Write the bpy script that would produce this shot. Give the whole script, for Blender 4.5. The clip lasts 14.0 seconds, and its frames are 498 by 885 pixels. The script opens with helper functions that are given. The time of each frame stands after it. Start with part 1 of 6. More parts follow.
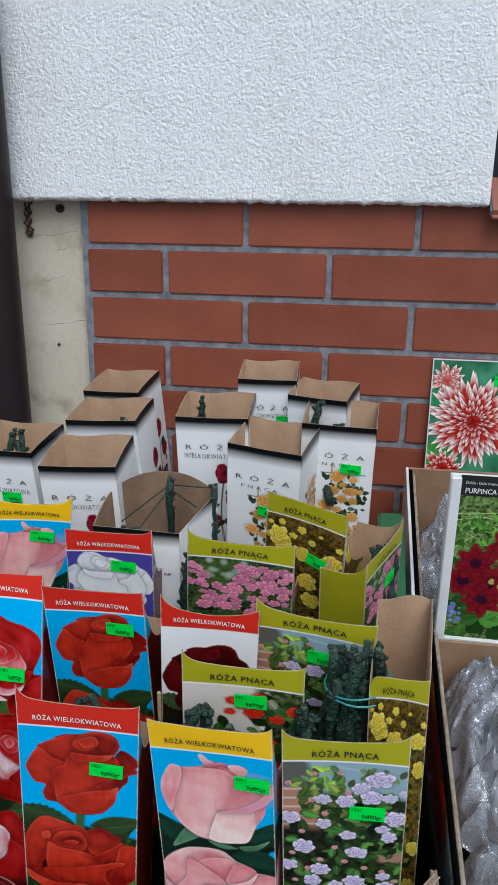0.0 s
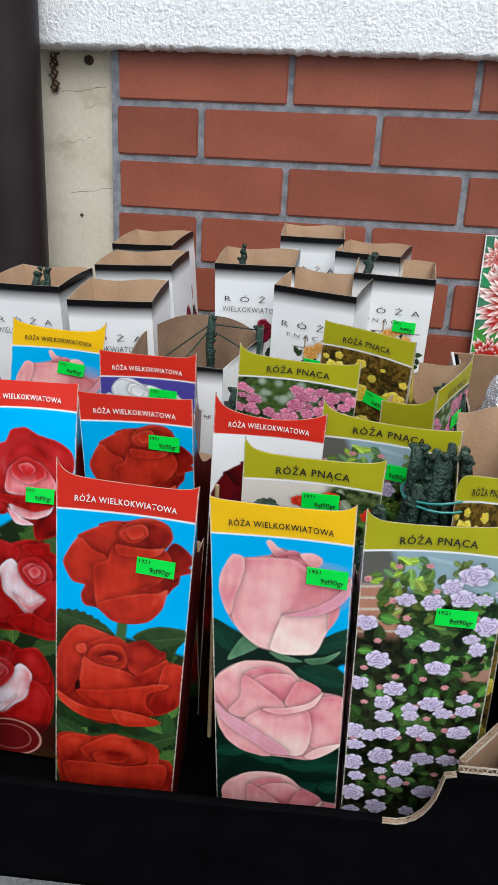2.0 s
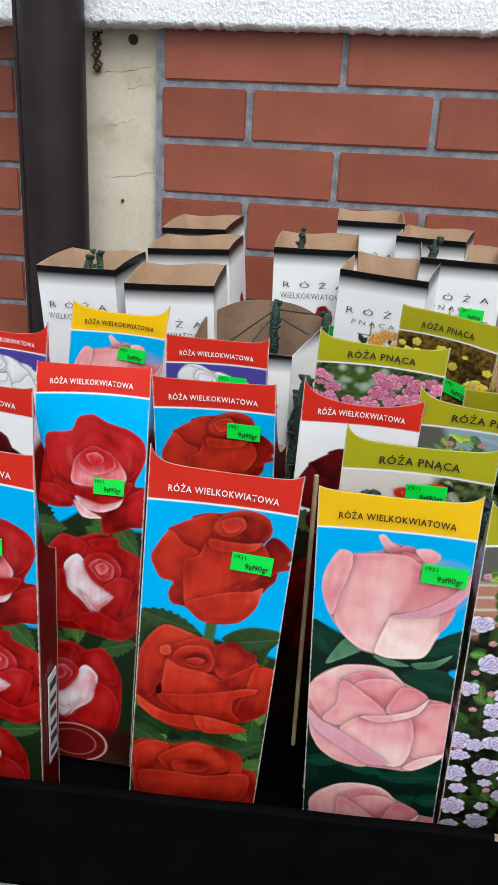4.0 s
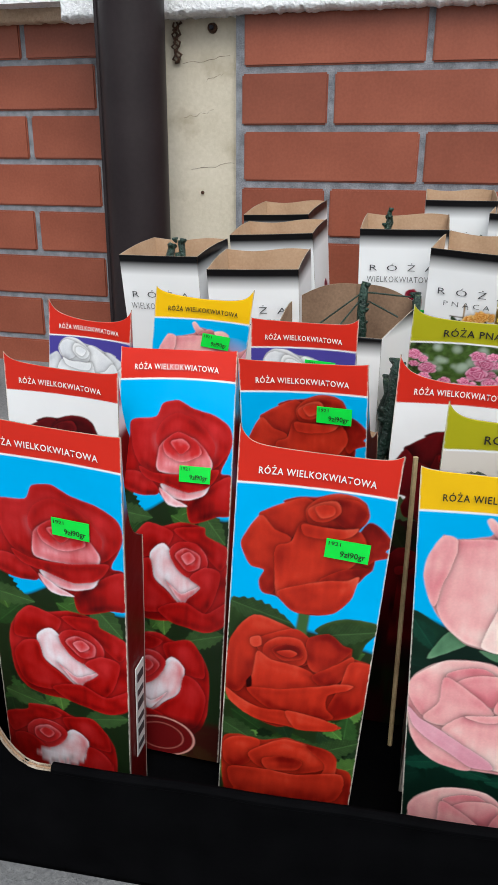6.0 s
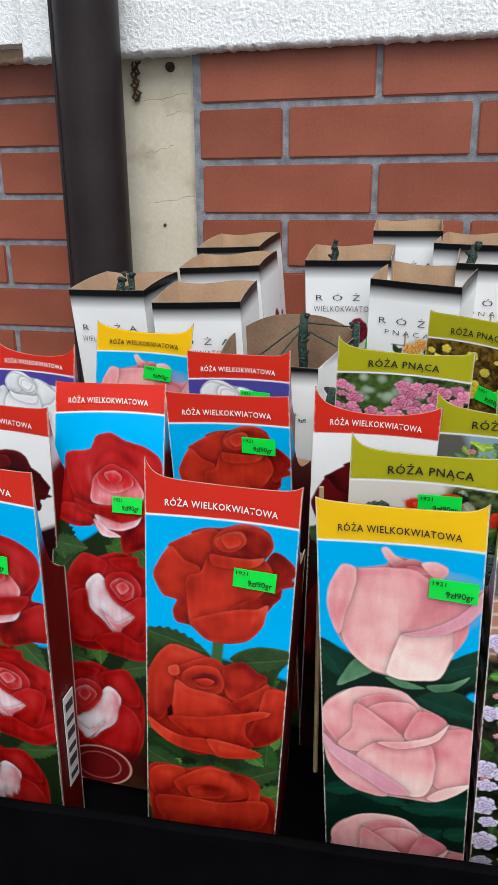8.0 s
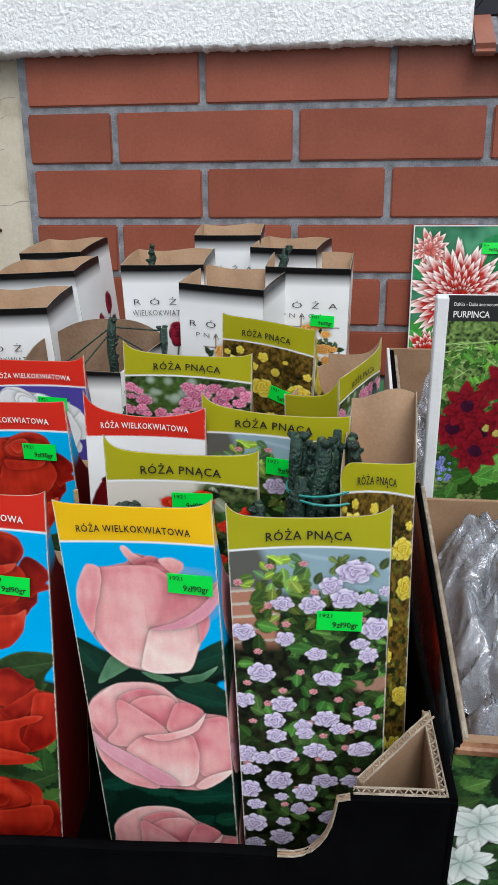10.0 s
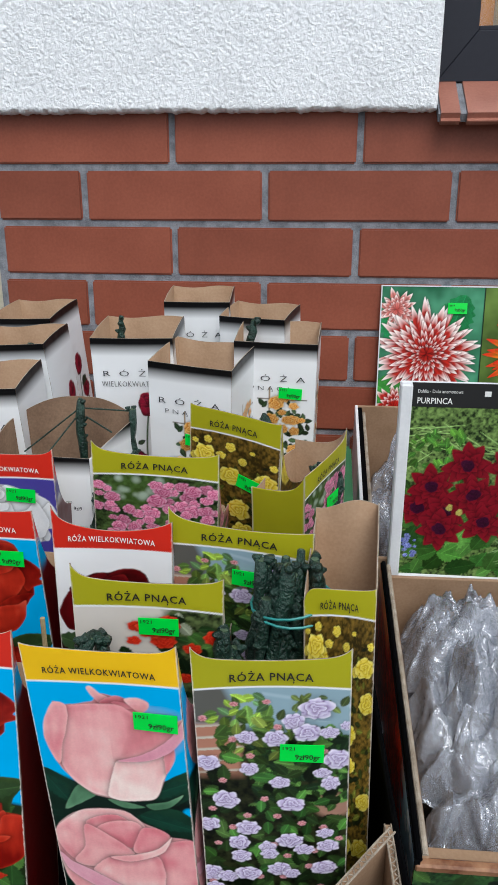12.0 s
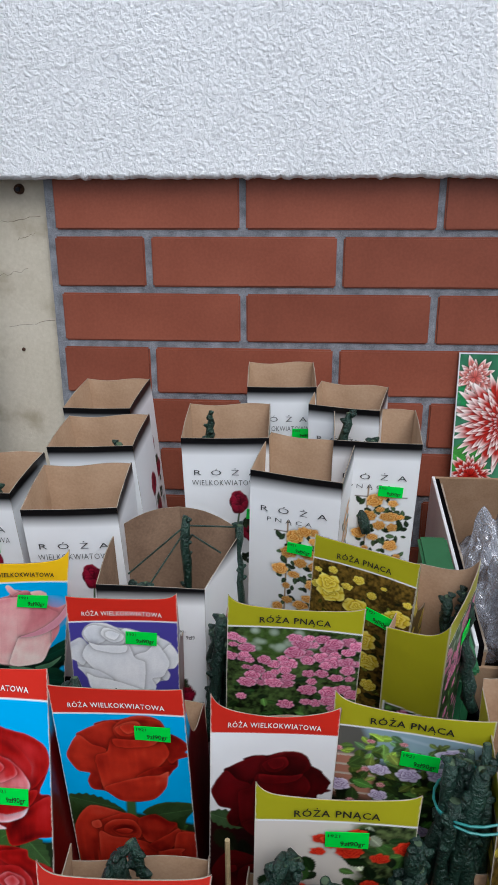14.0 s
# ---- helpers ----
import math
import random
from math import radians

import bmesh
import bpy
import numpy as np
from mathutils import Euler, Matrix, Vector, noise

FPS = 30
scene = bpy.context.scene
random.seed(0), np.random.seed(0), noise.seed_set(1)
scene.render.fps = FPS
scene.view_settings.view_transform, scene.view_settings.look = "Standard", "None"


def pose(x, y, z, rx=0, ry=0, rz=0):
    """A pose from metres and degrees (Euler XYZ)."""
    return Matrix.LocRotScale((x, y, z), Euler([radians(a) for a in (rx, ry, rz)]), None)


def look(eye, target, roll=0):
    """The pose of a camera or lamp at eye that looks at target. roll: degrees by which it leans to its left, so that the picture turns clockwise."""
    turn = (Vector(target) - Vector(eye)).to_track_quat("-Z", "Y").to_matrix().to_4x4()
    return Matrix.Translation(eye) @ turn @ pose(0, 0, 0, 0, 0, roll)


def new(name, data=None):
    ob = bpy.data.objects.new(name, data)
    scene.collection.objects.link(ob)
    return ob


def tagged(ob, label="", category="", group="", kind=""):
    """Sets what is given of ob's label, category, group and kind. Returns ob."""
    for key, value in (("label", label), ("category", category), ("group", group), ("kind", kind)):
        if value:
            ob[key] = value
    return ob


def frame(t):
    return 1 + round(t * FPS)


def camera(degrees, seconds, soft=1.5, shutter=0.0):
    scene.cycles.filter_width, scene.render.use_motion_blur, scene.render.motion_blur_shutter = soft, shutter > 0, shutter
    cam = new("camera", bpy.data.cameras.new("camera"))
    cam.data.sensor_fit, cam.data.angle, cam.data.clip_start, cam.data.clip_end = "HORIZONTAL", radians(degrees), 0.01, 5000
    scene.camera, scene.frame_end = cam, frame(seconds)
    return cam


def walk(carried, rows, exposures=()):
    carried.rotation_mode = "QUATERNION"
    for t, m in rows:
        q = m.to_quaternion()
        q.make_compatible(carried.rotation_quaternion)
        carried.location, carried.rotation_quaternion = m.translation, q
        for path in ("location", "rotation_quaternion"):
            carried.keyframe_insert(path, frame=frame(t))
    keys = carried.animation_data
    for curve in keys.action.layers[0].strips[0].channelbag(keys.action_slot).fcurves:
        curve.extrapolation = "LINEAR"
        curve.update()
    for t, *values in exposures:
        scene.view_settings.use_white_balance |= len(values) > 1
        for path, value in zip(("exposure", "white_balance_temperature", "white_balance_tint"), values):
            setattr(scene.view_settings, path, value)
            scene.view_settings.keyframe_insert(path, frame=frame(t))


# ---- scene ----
cam = camera(36.2, 14.0, soft=1.2)
PATH = [
    (0, (0.194, -1.179, 0.695), (-0.101, 0.692, 0.052), 0.6),
    (0.5, (0.151, -1.159, 0.566), (-0.142, 0.699, -0.114), 0.7),
    (1, (0.16, -1.165, 0.539), (-0.129, 0.691, -0.147), 2.1),
    (1.5, (0.154, -1.17, 0.539), (-0.129, 0.686, -0.148), 2.4),
    (2, (0.139, -1.166, 0.526), (-0.137, 0.691, -0.163), 2.8),
    (2.5, (0.117, -1.161, 0.523), (-0.158, 0.697, -0.167), 3.0),
    (3, (0.107, -1.143, 0.51), (-0.171, 0.712, -0.184), 2.9),
    (3.5, (0.095, -1.142, 0.514), (-0.181, 0.711, -0.185), 3.0),
    (4, (0.073, -1.144, 0.503), (-0.212, 0.711, -0.19), 3.0),
    (4.2, (0.067, -1.142, 0.501), (-0.235, 0.709, -0.193), 3.0),
    (6.3, (0.061, -1.128, 0.482), (-0.434, 0.682, -0.209), 0.1),
    (6.5, (0.068, -1.131, 0.487), (-0.43, 0.682, -0.196), 0.0),
    (7, (0.087, -1.127, 0.489), (-0.412, 0.692, -0.178), -0.0),
    (7.5, (0.106, -1.122, 0.493), (-0.393, 0.703, -0.156), -0.4),
    (8, (0.118, -1.123, 0.492), (-0.374, 0.708, -0.145), -0.5),
    (8.5, (0.145, -1.12, 0.49), (-0.301, 0.726, -0.136), -0.3),
    (9, (0.184, -1.115, 0.486), (-0.161, 0.754, -0.136), -0.7),
    (9.2, (0.195, -1.115, 0.488), (-0.128, 0.758, -0.136), -0.7),
    (11.3, (0.222, -1.113, 0.527), (0.01, 0.769, -0.114), -0.1),
    (11.5, (0.217, -1.11, 0.541), (0.007, 0.774, -0.096), -0.1),
    (12, (0.22, -1.097, 0.574), (0.025, 0.789, -0.061), 0.1),
    (12.5, (0.259, -1.088, 0.579), (0.106, 0.802, -0.055), -0.5),
    (13, (0.232, -1.093, 0.571), (0.086, 0.796, -0.07), -0.2),
    (13.5, (0.166, -1.092, 0.648), (0.0, 0.791, -0.006), -0.8),
    (14, (0.089, -1.029, 0.689), (-0.06, 0.841, -0.004), -0.3),
]
EXPOSURES = [(0.0, 0.12, 5700, 6), (0.8, 0.30, 5900, 6), (4.0, 0.56, 6050, 6), (6.5, 0.58, 6150, 6), (9.0, 0.44, 6050, 6), (12.5, 0.31, 5900, 6), (14.0, 0.18, 5800, 8)]
walk(cam, [(t, look(eye, target, roll)) for t, eye, target, roll in PATH], EXPOSURES)

# ---- light: an overcast day in front of a shop wall ----
world = bpy.data.worlds.new("overcast_sky")
scene.world = world
world.use_nodes = True
wn, wl = world.node_tree.nodes, world.node_tree.links
sky = wn.new("ShaderNodeTexSky")
sky.sky_type, sky.sun_disc = "NISHITA", False
sky.sun_elevation, sky.sun_rotation = radians(52), radians(160)
sky.air_density, sky.dust_density, sky.ozone_density = 1.0, 4.0, 1.0
grey = wn.new("ShaderNodeHueSaturation")
grey.inputs["Saturation"].default_value = 0.40
wl.new(sky.outputs[0], grey.inputs["Color"])
wl.new(grey.outputs[0], wn["Background"].inputs["Color"])
wn["Background"].inputs["Strength"].default_value = 0.115
sun_data = bpy.data.lights.new("sun", "SUN")
sun_data.energy, sun_data.angle, sun_data.color = 1.0, radians(35), (1.0, 0.97, 0.93)
sun = new("sun", sun_data)
sun.matrix_world = look((0, 0, 0), (-0.25, 0.72, -1.0))


# ---- materials ----
def material(name, rough=0.6, metal=0.0, spec=0.5):
    m = bpy.data.materials.new(name)
    m.use_nodes = True
    b = m.node_tree.nodes["Principled BSDF"]
    b.inputs["Roughness"].default_value, b.inputs["Metallic"].default_value = rough, metal
    b.inputs["Specular IOR Level"].default_value = spec
    return m, m.node_tree.nodes, m.node_tree.links, b


def mottled(name, dark, light, scale=30.0, fine=300.0, bump=0.2, dist=0.001, rough=0.7, spec=0.4, per_object=0.0, stain=None):
    """Two scales of noise between two colours, with fine relief."""
    m, n, l, b = material(name, rough, 0, spec)
    co = n.new("ShaderNodeTexCoord")
    a, f = n.new("ShaderNodeTexNoise"), n.new("ShaderNodeTexNoise")
    a.inputs["Scale"].default_value, f.inputs["Scale"].default_value = scale, fine
    a.inputs["Detail"].default_value = f.inputs["Detail"].default_value = 5
    l.new(co.outputs["Object"], a.inputs["Vector"]), l.new(co.outputs["Object"], f.inputs["Vector"])
    mixv = n.new("ShaderNodeMath")
    mixv.operation = "MULTIPLY_ADD"
    l.new(f.outputs["Fac"], mixv.inputs[0])
    mixv.inputs[1].default_value = 0.45
    l.new(a.outputs["Fac"], mixv.inputs[2])
    ramp = n.new("ShaderNodeValToRGB")
    ramp.color_ramp.elements[0].position, ramp.color_ramp.elements[1].position = 0.5, 0.95
    ramp.color_ramp.elements[0].color, ramp.color_ramp.elements[1].color = (*dark, 1), (*light, 1)
    l.new(mixv.outputs[0], ramp.inputs[0])
    out = ramp.outputs[0]
    if stain:
        s = n.new("ShaderNodeTexNoise")
        s.inputs["Scale"].default_value, s.inputs["Detail"].default_value = stain[1], 6
        l.new(co.outputs["Object"], s.inputs["Vector"])
        r2 = n.new("ShaderNodeValToRGB")
        r2.color_ramp.elements[0].position, r2.color_ramp.elements[1].position = stain[2], stain[2] + 0.18
        l.new(s.outputs["Fac"], r2.inputs[0])
        mx = n.new("ShaderNodeMix")
        mx.data_type = "RGBA"
        l.new(r2.outputs[0], mx.inputs[0]), l.new(out, mx.inputs[6])
        mx.inputs[7].default_value = (*stain[0], 1)
        out = mx.outputs[2]
    if per_object:
        info, hs = n.new("ShaderNodeObjectInfo"), n.new("ShaderNodeHueSaturation")
        mr = n.new("ShaderNodeMapRange")
        mr.inputs[3].default_value, mr.inputs[4].default_value = 1 - per_object, 1 + per_object
        l.new(info.outputs["Random"], mr.inputs[0]), l.new(mr.outputs[0], hs.inputs["Value"]), l.new(out, hs.inputs["Color"])
        out = hs.outputs[0]
    l.new(out, b.inputs["Base Color"])
    bp = n.new("ShaderNodeBump")
    bp.inputs["Strength"].default_value, bp.inputs["Distance"].default_value = bump, dist
    l.new(f.outputs["Fac"], bp.inputs["Height"]), l.new(bp.outputs[0], b.inputs["Normal"])
    return m


def plain(name, colour, rough=0.5, spec=0.5, metal=0.0):
    m, n, l, b = material(name, rough, metal, spec)
    co, a, hs, mr = n.new("ShaderNodeTexCoord"), n.new("ShaderNodeTexNoise"), n.new("ShaderNodeHueSaturation"), n.new("ShaderNodeMapRange")
    a.inputs["Scale"].default_value = 120
    mr.inputs[3].default_value, mr.inputs[4].default_value = 0.88, 1.12
    hs.inputs["Color"].default_value = (*colour, 1)
    l.new(co.outputs["Object"], a.inputs["Vector"]), l.new(a.outputs["Fac"], mr.inputs[0])
    l.new(mr.outputs[0], hs.inputs["Value"]), l.new(hs.outputs[0], b.inputs["Base Color"])
    return m


M = {}
M["brick"] = mottled("clinker_brick", (0.20, 0.052, 0.028), (0.30, 0.088, 0.05), 9, 260, 0.12, 0.0006, 0.42, 0.3, 0.10, ((0.34, 0.14, 0.10), 11, 0.66))
M["mortar"] = mottled("grey_mortar", (0.14, 0.145, 0.16), (0.31, 0.32, 0.345), 60, 700, 0.8, 0.002, 0.9, 0.2)
m, n, l, b = material("white_render", 0.92, 0, 0.15)
co, cells, grit, big = n.new("ShaderNodeTexCoord"), n.new("ShaderNodeTexVoronoi"), n.new("ShaderNodeTexNoise"), n.new("ShaderNodeTexNoise")
cells.feature, cells.inputs["Scale"].default_value, cells.inputs["Randomness"].default_value = "SMOOTH_F1", 230, 1.0
grit.inputs["Scale"].default_value, grit.inputs["Detail"].default_value, grit.inputs["Distortion"].default_value = 250, 4, 1.0
big.inputs["Scale"].default_value, big.inputs["Detail"].default_value = 7, 5
for node in (cells, grit, big):
    l.new(co.outputs["Object"], node.inputs["Vector"])
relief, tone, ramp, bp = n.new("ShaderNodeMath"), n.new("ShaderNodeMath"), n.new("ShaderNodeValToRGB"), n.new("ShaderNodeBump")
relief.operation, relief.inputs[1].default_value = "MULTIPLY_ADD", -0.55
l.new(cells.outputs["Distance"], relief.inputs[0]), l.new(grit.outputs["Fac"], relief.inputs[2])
# hollows of the grain darkened in the colour too, shade following the relief
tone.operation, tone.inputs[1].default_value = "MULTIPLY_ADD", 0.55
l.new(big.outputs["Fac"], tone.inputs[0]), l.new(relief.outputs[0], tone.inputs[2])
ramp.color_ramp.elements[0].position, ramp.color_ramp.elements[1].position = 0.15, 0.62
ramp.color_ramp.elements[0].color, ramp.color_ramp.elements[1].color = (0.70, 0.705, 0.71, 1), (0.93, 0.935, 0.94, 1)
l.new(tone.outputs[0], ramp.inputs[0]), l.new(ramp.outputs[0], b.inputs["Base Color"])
bp.inputs["Strength"].default_value, bp.inputs["Distance"].default_value = 1.0, 0.0027
l.new(relief.outputs[0], bp.inputs["Height"]), l.new(bp.outputs[0], b.inputs["Normal"])
M["stucco"] = m
M["peach"] = mottled("peach_render", (0.52, 0.36, 0.24), (0.68, 0.50, 0.36), 14, 420, 0.8, 0.002, 0.9, 0.2)
M["cream"] = mottled("cream_plaster", (0.54, 0.48, 0.37), (0.68, 0.615, 0.50), 8, 220, 0.35, 0.0012, 0.85, 0.25, 0, ((0.36, 0.30, 0.20), 14, 0.55))
M["pipe"] = mottled("brown_pipe_paint", (0.016, 0.011, 0.012), (0.026, 0.019, 0.020), 12, 160, 0.1, 0.0006, 0.45, 0.2)
M["pavement"] = mottled("concrete_paving", (0.085, 0.085, 0.088), (0.22, 0.22, 0.22), 6, 320, 0.9, 0.002, 0.92, 0.2)
M["kraft"] = mottled("kraft_board", (0.27, 0.165, 0.095), (0.36, 0.235, 0.145), 25, 400, 0.15, 0.0004, 0.8, 0.25)
# darker copy of the kraft, with the shade of a deep carton in its colour
M["shaded_kraft"] = mottled("shaded_kraft_board", (0.11, 0.065, 0.04), (0.19, 0.12, 0.075), 25, 400, 0.15, 0.0004, 0.85, 0.2)
M["edge"] = mottled("cut_board_edge", (0.22, 0.17, 0.12), (0.46, 0.39, 0.31), 90, 900, 0.6, 0.001, 0.9, 0.2)
M["black"] = mottled("black_board", (0.0012, 0.0012, 0.0015), (0.0028, 0.0028, 0.0033), 30, 300, 0.15, 0.0005, 0.7, 0.02, 0, ((0.02, 0.02, 0.02), 26, 0.74))
M["white"] = mottled("white_board", (0.66, 0.66, 0.67), (0.78, 0.78, 0.79), 20, 300, 0.1, 0.0005, 0.5, 0.4)
M["frame"] = plain("grey_window_frame", (0.018, 0.019, 0.027), 0.5, 0.25)
M["sill"] = mottled("clinker_sill", (0.24, 0.085, 0.055), (0.36, 0.15, 0.105), 14, 260, 0.15, 0.0006, 0.38, 0.45, 0.06)
M["green"] = plain("neon_sticker", (0.02, 0.72, 0.05), 0.45)
M["stem"] = mottled("waxed_stem", (0.003, 0.015, 0.010), (0.020, 0.056, 0.038), 110, 420, 1.0, 0.003, 0.32, 0.5)
M["stem_cut"] = plain("cut_wood", (0.07, 0.11, 0.06), 0.7)
M["twine"] = plain("teal_band", (0.03, 0.24, 0.22), 0.4)
M["crate"] = plain("green_plastic", (0.025, 0.13, 0.05), 0.45)
M["ink_black"] = plain("black_ink", (0.012, 0.012, 0.012), 0.5)
M["ink_white"] = plain("white_ink", (0.80, 0.79, 0.76), 0.45)
M["ink_grey"] = plain("grey_ink", (0.045, 0.045, 0.05), 0.5)
M["rust"] = mottled("rusty_wire", (0.03, 0.018, 0.012), (0.10, 0.05, 0.03), 200, 900, 0.5, 0.001, 0.9, 0.2)
M["soil"] = mottled("peat", (0.008, 0.006, 0.004), (0.05, 0.035, 0.022), 120, 700, 1.0, 0.003, 0.95, 0.2)
M["twig"] = mottled("bamboo", (0.25, 0.18, 0.09), (0.42, 0.32, 0.17), 60, 500, 0.3, 0.001, 0.7, 0.3)

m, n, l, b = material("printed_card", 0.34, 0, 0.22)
ink = n.new("ShaderNodeAttribute")
ink.attribute_name = "ink"
l.new(ink.outputs["Color"], b.inputs["Base Color"])
co, wob, bp = n.new("ShaderNodeTexCoord"), n.new("ShaderNodeTexNoise"), n.new("ShaderNodeBump")
wob.inputs["Scale"].default_value, wob.inputs["Detail"].default_value = 28, 3
bp.inputs["Strength"].default_value, bp.inputs["Distance"].default_value = 0.25, 0.004
l.new(co.outputs["Object"], wob.inputs["Vector"]), l.new(wob.outputs["Fac"], bp.inputs["Height"]), l.new(bp.outputs[0], b.inputs["Normal"])
M["print"] = m

m, n, l, b = material("window_glass", 0.03, 0, 0.5)
b.inputs["Transmission Weight"].default_value, b.inputs["IOR"].default_value = 1.0, 1.45
M["glass"] = m
m, n, l, b = material("clear_film")
n.remove(b)
clear, haze, gloss = n.new("ShaderNodeBsdfTransparent"), n.new("ShaderNodeBsdfDiffuse"), n.new("ShaderNodeBsdfGlossy")
clear.inputs["Color"].default_value, haze.inputs["Color"].default_value = (0.96, 0.97, 1.0, 1), (0.84, 0.87, 0.96, 1)
gloss.inputs["Roughness"].default_value = 0.10
mix1, mix2, fres, gain = n.new("ShaderNodeMixShader"), n.new("ShaderNodeMixShader"), n.new("ShaderNodeFresnel"), n.new("ShaderNodeMath")
mix1.inputs[0].default_value = 0.27
fres.inputs["IOR"].default_value = 1.5
gain.operation, gain.inputs[1].default_value, gain.inputs[2].default_value = "MULTIPLY_ADD", 1.6, 0.04
co, wob, bp = n.new("ShaderNodeTexCoord"), n.new("ShaderNodeTexNoise"), n.new("ShaderNodeBump")
wob.inputs["Scale"].default_value, wob.inputs["Detail"].default_value, wob.inputs["Distortion"].default_value = 34, 3, 4.0
bp.inputs["Strength"].default_value, bp.inputs["Distance"].default_value = 0.45, 0.006
l.new(co.outputs["Object"], wob.inputs["Vector"]), l.new(wob.outputs["Fac"], bp.inputs["Height"])
for node in (haze, gloss, fres):
    l.new(bp.outputs[0], node.inputs["Normal"])
l.new(clear.outputs[0], mix1.inputs[1]), l.new(haze.outputs[0], mix1.inputs[2])
l.new(fres.outputs[0], gain.inputs[0]), l.new(gain.outputs[0], mix2.inputs[0])
l.new(mix1.outputs[0], mix2.inputs[1]), l.new(gloss.outputs[0], mix2.inputs[2])
l.new(mix2.outputs[0], n["Material Output"].inputs["Surface"])
M["film"] = m


# ---- mesh helpers ----
def part(name, bm, mats, parent=None, label="", matrix=None, smooth=False):
    """Links a bmesh as one mesh object, under a thing where one is given."""
    me = bpy.data.meshes.new(name)
    bm.to_mesh(me)
    bm.free()
    for mt in mats if isinstance(mats, (list, tuple)) else [mats]:
        me.materials.append(mt)
    if smooth:
        me.shade_smooth()
    ob = new(name, me)
    if parent:
        ob.parent = parent
    if matrix is not None:
        ob.matrix_basis = matrix
    if label:
        ob["label"] = label
    return ob


def arrays(name, verts, quads, mats, mat_index=None, ink=None, parent=None, smooth=False):
    """A mesh of quads from arrays, with an optional printed colour for each vertex."""
    me = bpy.data.meshes.new(name)
    me.vertices.add(len(verts))
    me.vertices.foreach_set("co", np.asarray(verts, np.float32).ravel())
    me.loops.add(4 * len(quads))
    me.loops.foreach_set("vertex_index", np.asarray(quads, np.int32).ravel())
    me.polygons.add(len(quads))
    me.polygons.foreach_set("loop_start", np.arange(0, 4 * len(quads), 4, dtype=np.int32))
    for mt in mats:
        me.materials.append(mt)
    if mat_index is not None:
        me.polygons.foreach_set("material_index", np.asarray(mat_index, np.int32))
    if ink is not None:
        at = me.color_attributes.new("ink", "FLOAT_COLOR", "POINT")
        at.data.foreach_set("color", np.c_[np.clip(ink, 0, 1), np.ones(len(ink))].astype(np.float32).ravel())
    me.update(calc_edges=True)
    me.validate()
    if smooth:
        me.shade_smooth()
    ob = new(name, me)
    if parent:
        ob.parent = parent
    return ob


def box_bm(x0, x1, y0, y1, z0, z1, bevel=0.0, seg=1):
    bm = bmesh.new()
    bmesh.ops.create_cube(bm, size=1.0)
    for v in bm.verts:
        v.co = Vector(((x0 + x1) / 2 + v.co.x * (x1 - x0), (y0 + y1) / 2 + v.co.y * (y1 - y0), (z0 + z1) / 2 + v.co.z * (z1 - z0)))
    if bevel:
        bmesh.ops.bevel(bm, geom=bm.edges[:], offset=bevel, segments=seg, affect="EDGES")
    return bm


def slab_bm(outline, thick):
    """An outline in x and z, made solid towards +y."""
    bm = bmesh.new()
    f = bm.faces.new([bm.verts.new((x, 0, z)) for x, z in outline])
    r = bmesh.ops.extrude_face_region(bm, geom=[f])
    for v in r["geom"]:
        if isinstance(v, bmesh.types.BMVert):
            v.co.y += thick
    bmesh.ops.recalc_face_normals(bm, faces=bm.faces[:])
    return bm


def tube_bm(points, radii, sides=8, bm=None):
    bm = bm or bmesh.new()
    rings = []
    pts = [Vector(p) for p in points]
    for i, p in enumerate(pts):
        d = (pts[min(i + 1, len(pts) - 1)] - pts[max(i - 1, 0)]).normalized()
        a = d.orthogonal().normalized()
        c = d.cross(a)
        rr = radii[i] if isinstance(radii, (list, tuple)) else radii
        rings.append([bm.verts.new(p + rr * (math.cos(2 * math.pi * k / sides) * a + math.sin(2 * math.pi * k / sides) * c)) for k in range(sides)])
    for r0, r1 in zip(rings, rings[1:]):
        for k in range(sides):
            bm.faces.new((r0[k], r0[(k + 1) % sides], r1[(k + 1) % sides], r1[k]))
    bm.faces.new(list(reversed(rings[0])))
    bm.faces.new(rings[-1])
    return bm


def thing(name, label, category, group="", matrix=None, kind=""):
    ob = new(name)
    ob.empty_display_size = 0.02
    if matrix is not None:
        ob.matrix_basis = matrix
    return tagged(ob, label, category, group, kind)


SLOPE = 0.15
LEAN = math.degrees(math.atan(SLOPE))


def ground_z(y):
    return 0.004 + SLOPE * (y + 0.76)


# ---- noise on arrays ----
def lattice(ix, iy, seed):
    h = np.sin(ix * 127.1 + iy * 311.7 + seed * 74.7) * 43758.5453
    return h - np.floor(h)


def vnoise(x, y, seed=0):
    ix, iy = np.floor(x), np.floor(y)
    fx, fy = x - ix, y - iy
    fx, fy = fx * fx * (3 - 2 * fx), fy * fy * (3 - 2 * fy)
    a, b_, c, d = lattice(ix, iy, seed), lattice(ix + 1, iy, seed), lattice(ix, iy + 1, seed), lattice(ix + 1, iy + 1, seed)
    return (a * (1 - fx) + b_ * fx) * (1 - fy) + (c * (1 - fx) + d * fx) * fy


def fbm(x, y, seed=0, octaves=3):
    return sum(vnoise(x * 2**k, y * 2**k, seed + 9 * k) / 2**k for k in range(octaves)) / sum(1 / 2**k for k in range(octaves))


def grid_quads(nx, nz, base=0):
    i = np.arange(nx - 1)[None, :] + nx * np.arange(nz - 1)[:, None] + base
    return np.stack([i, i + 1, i + 1 + nx, i + nx], -1).reshape(-1, 4)


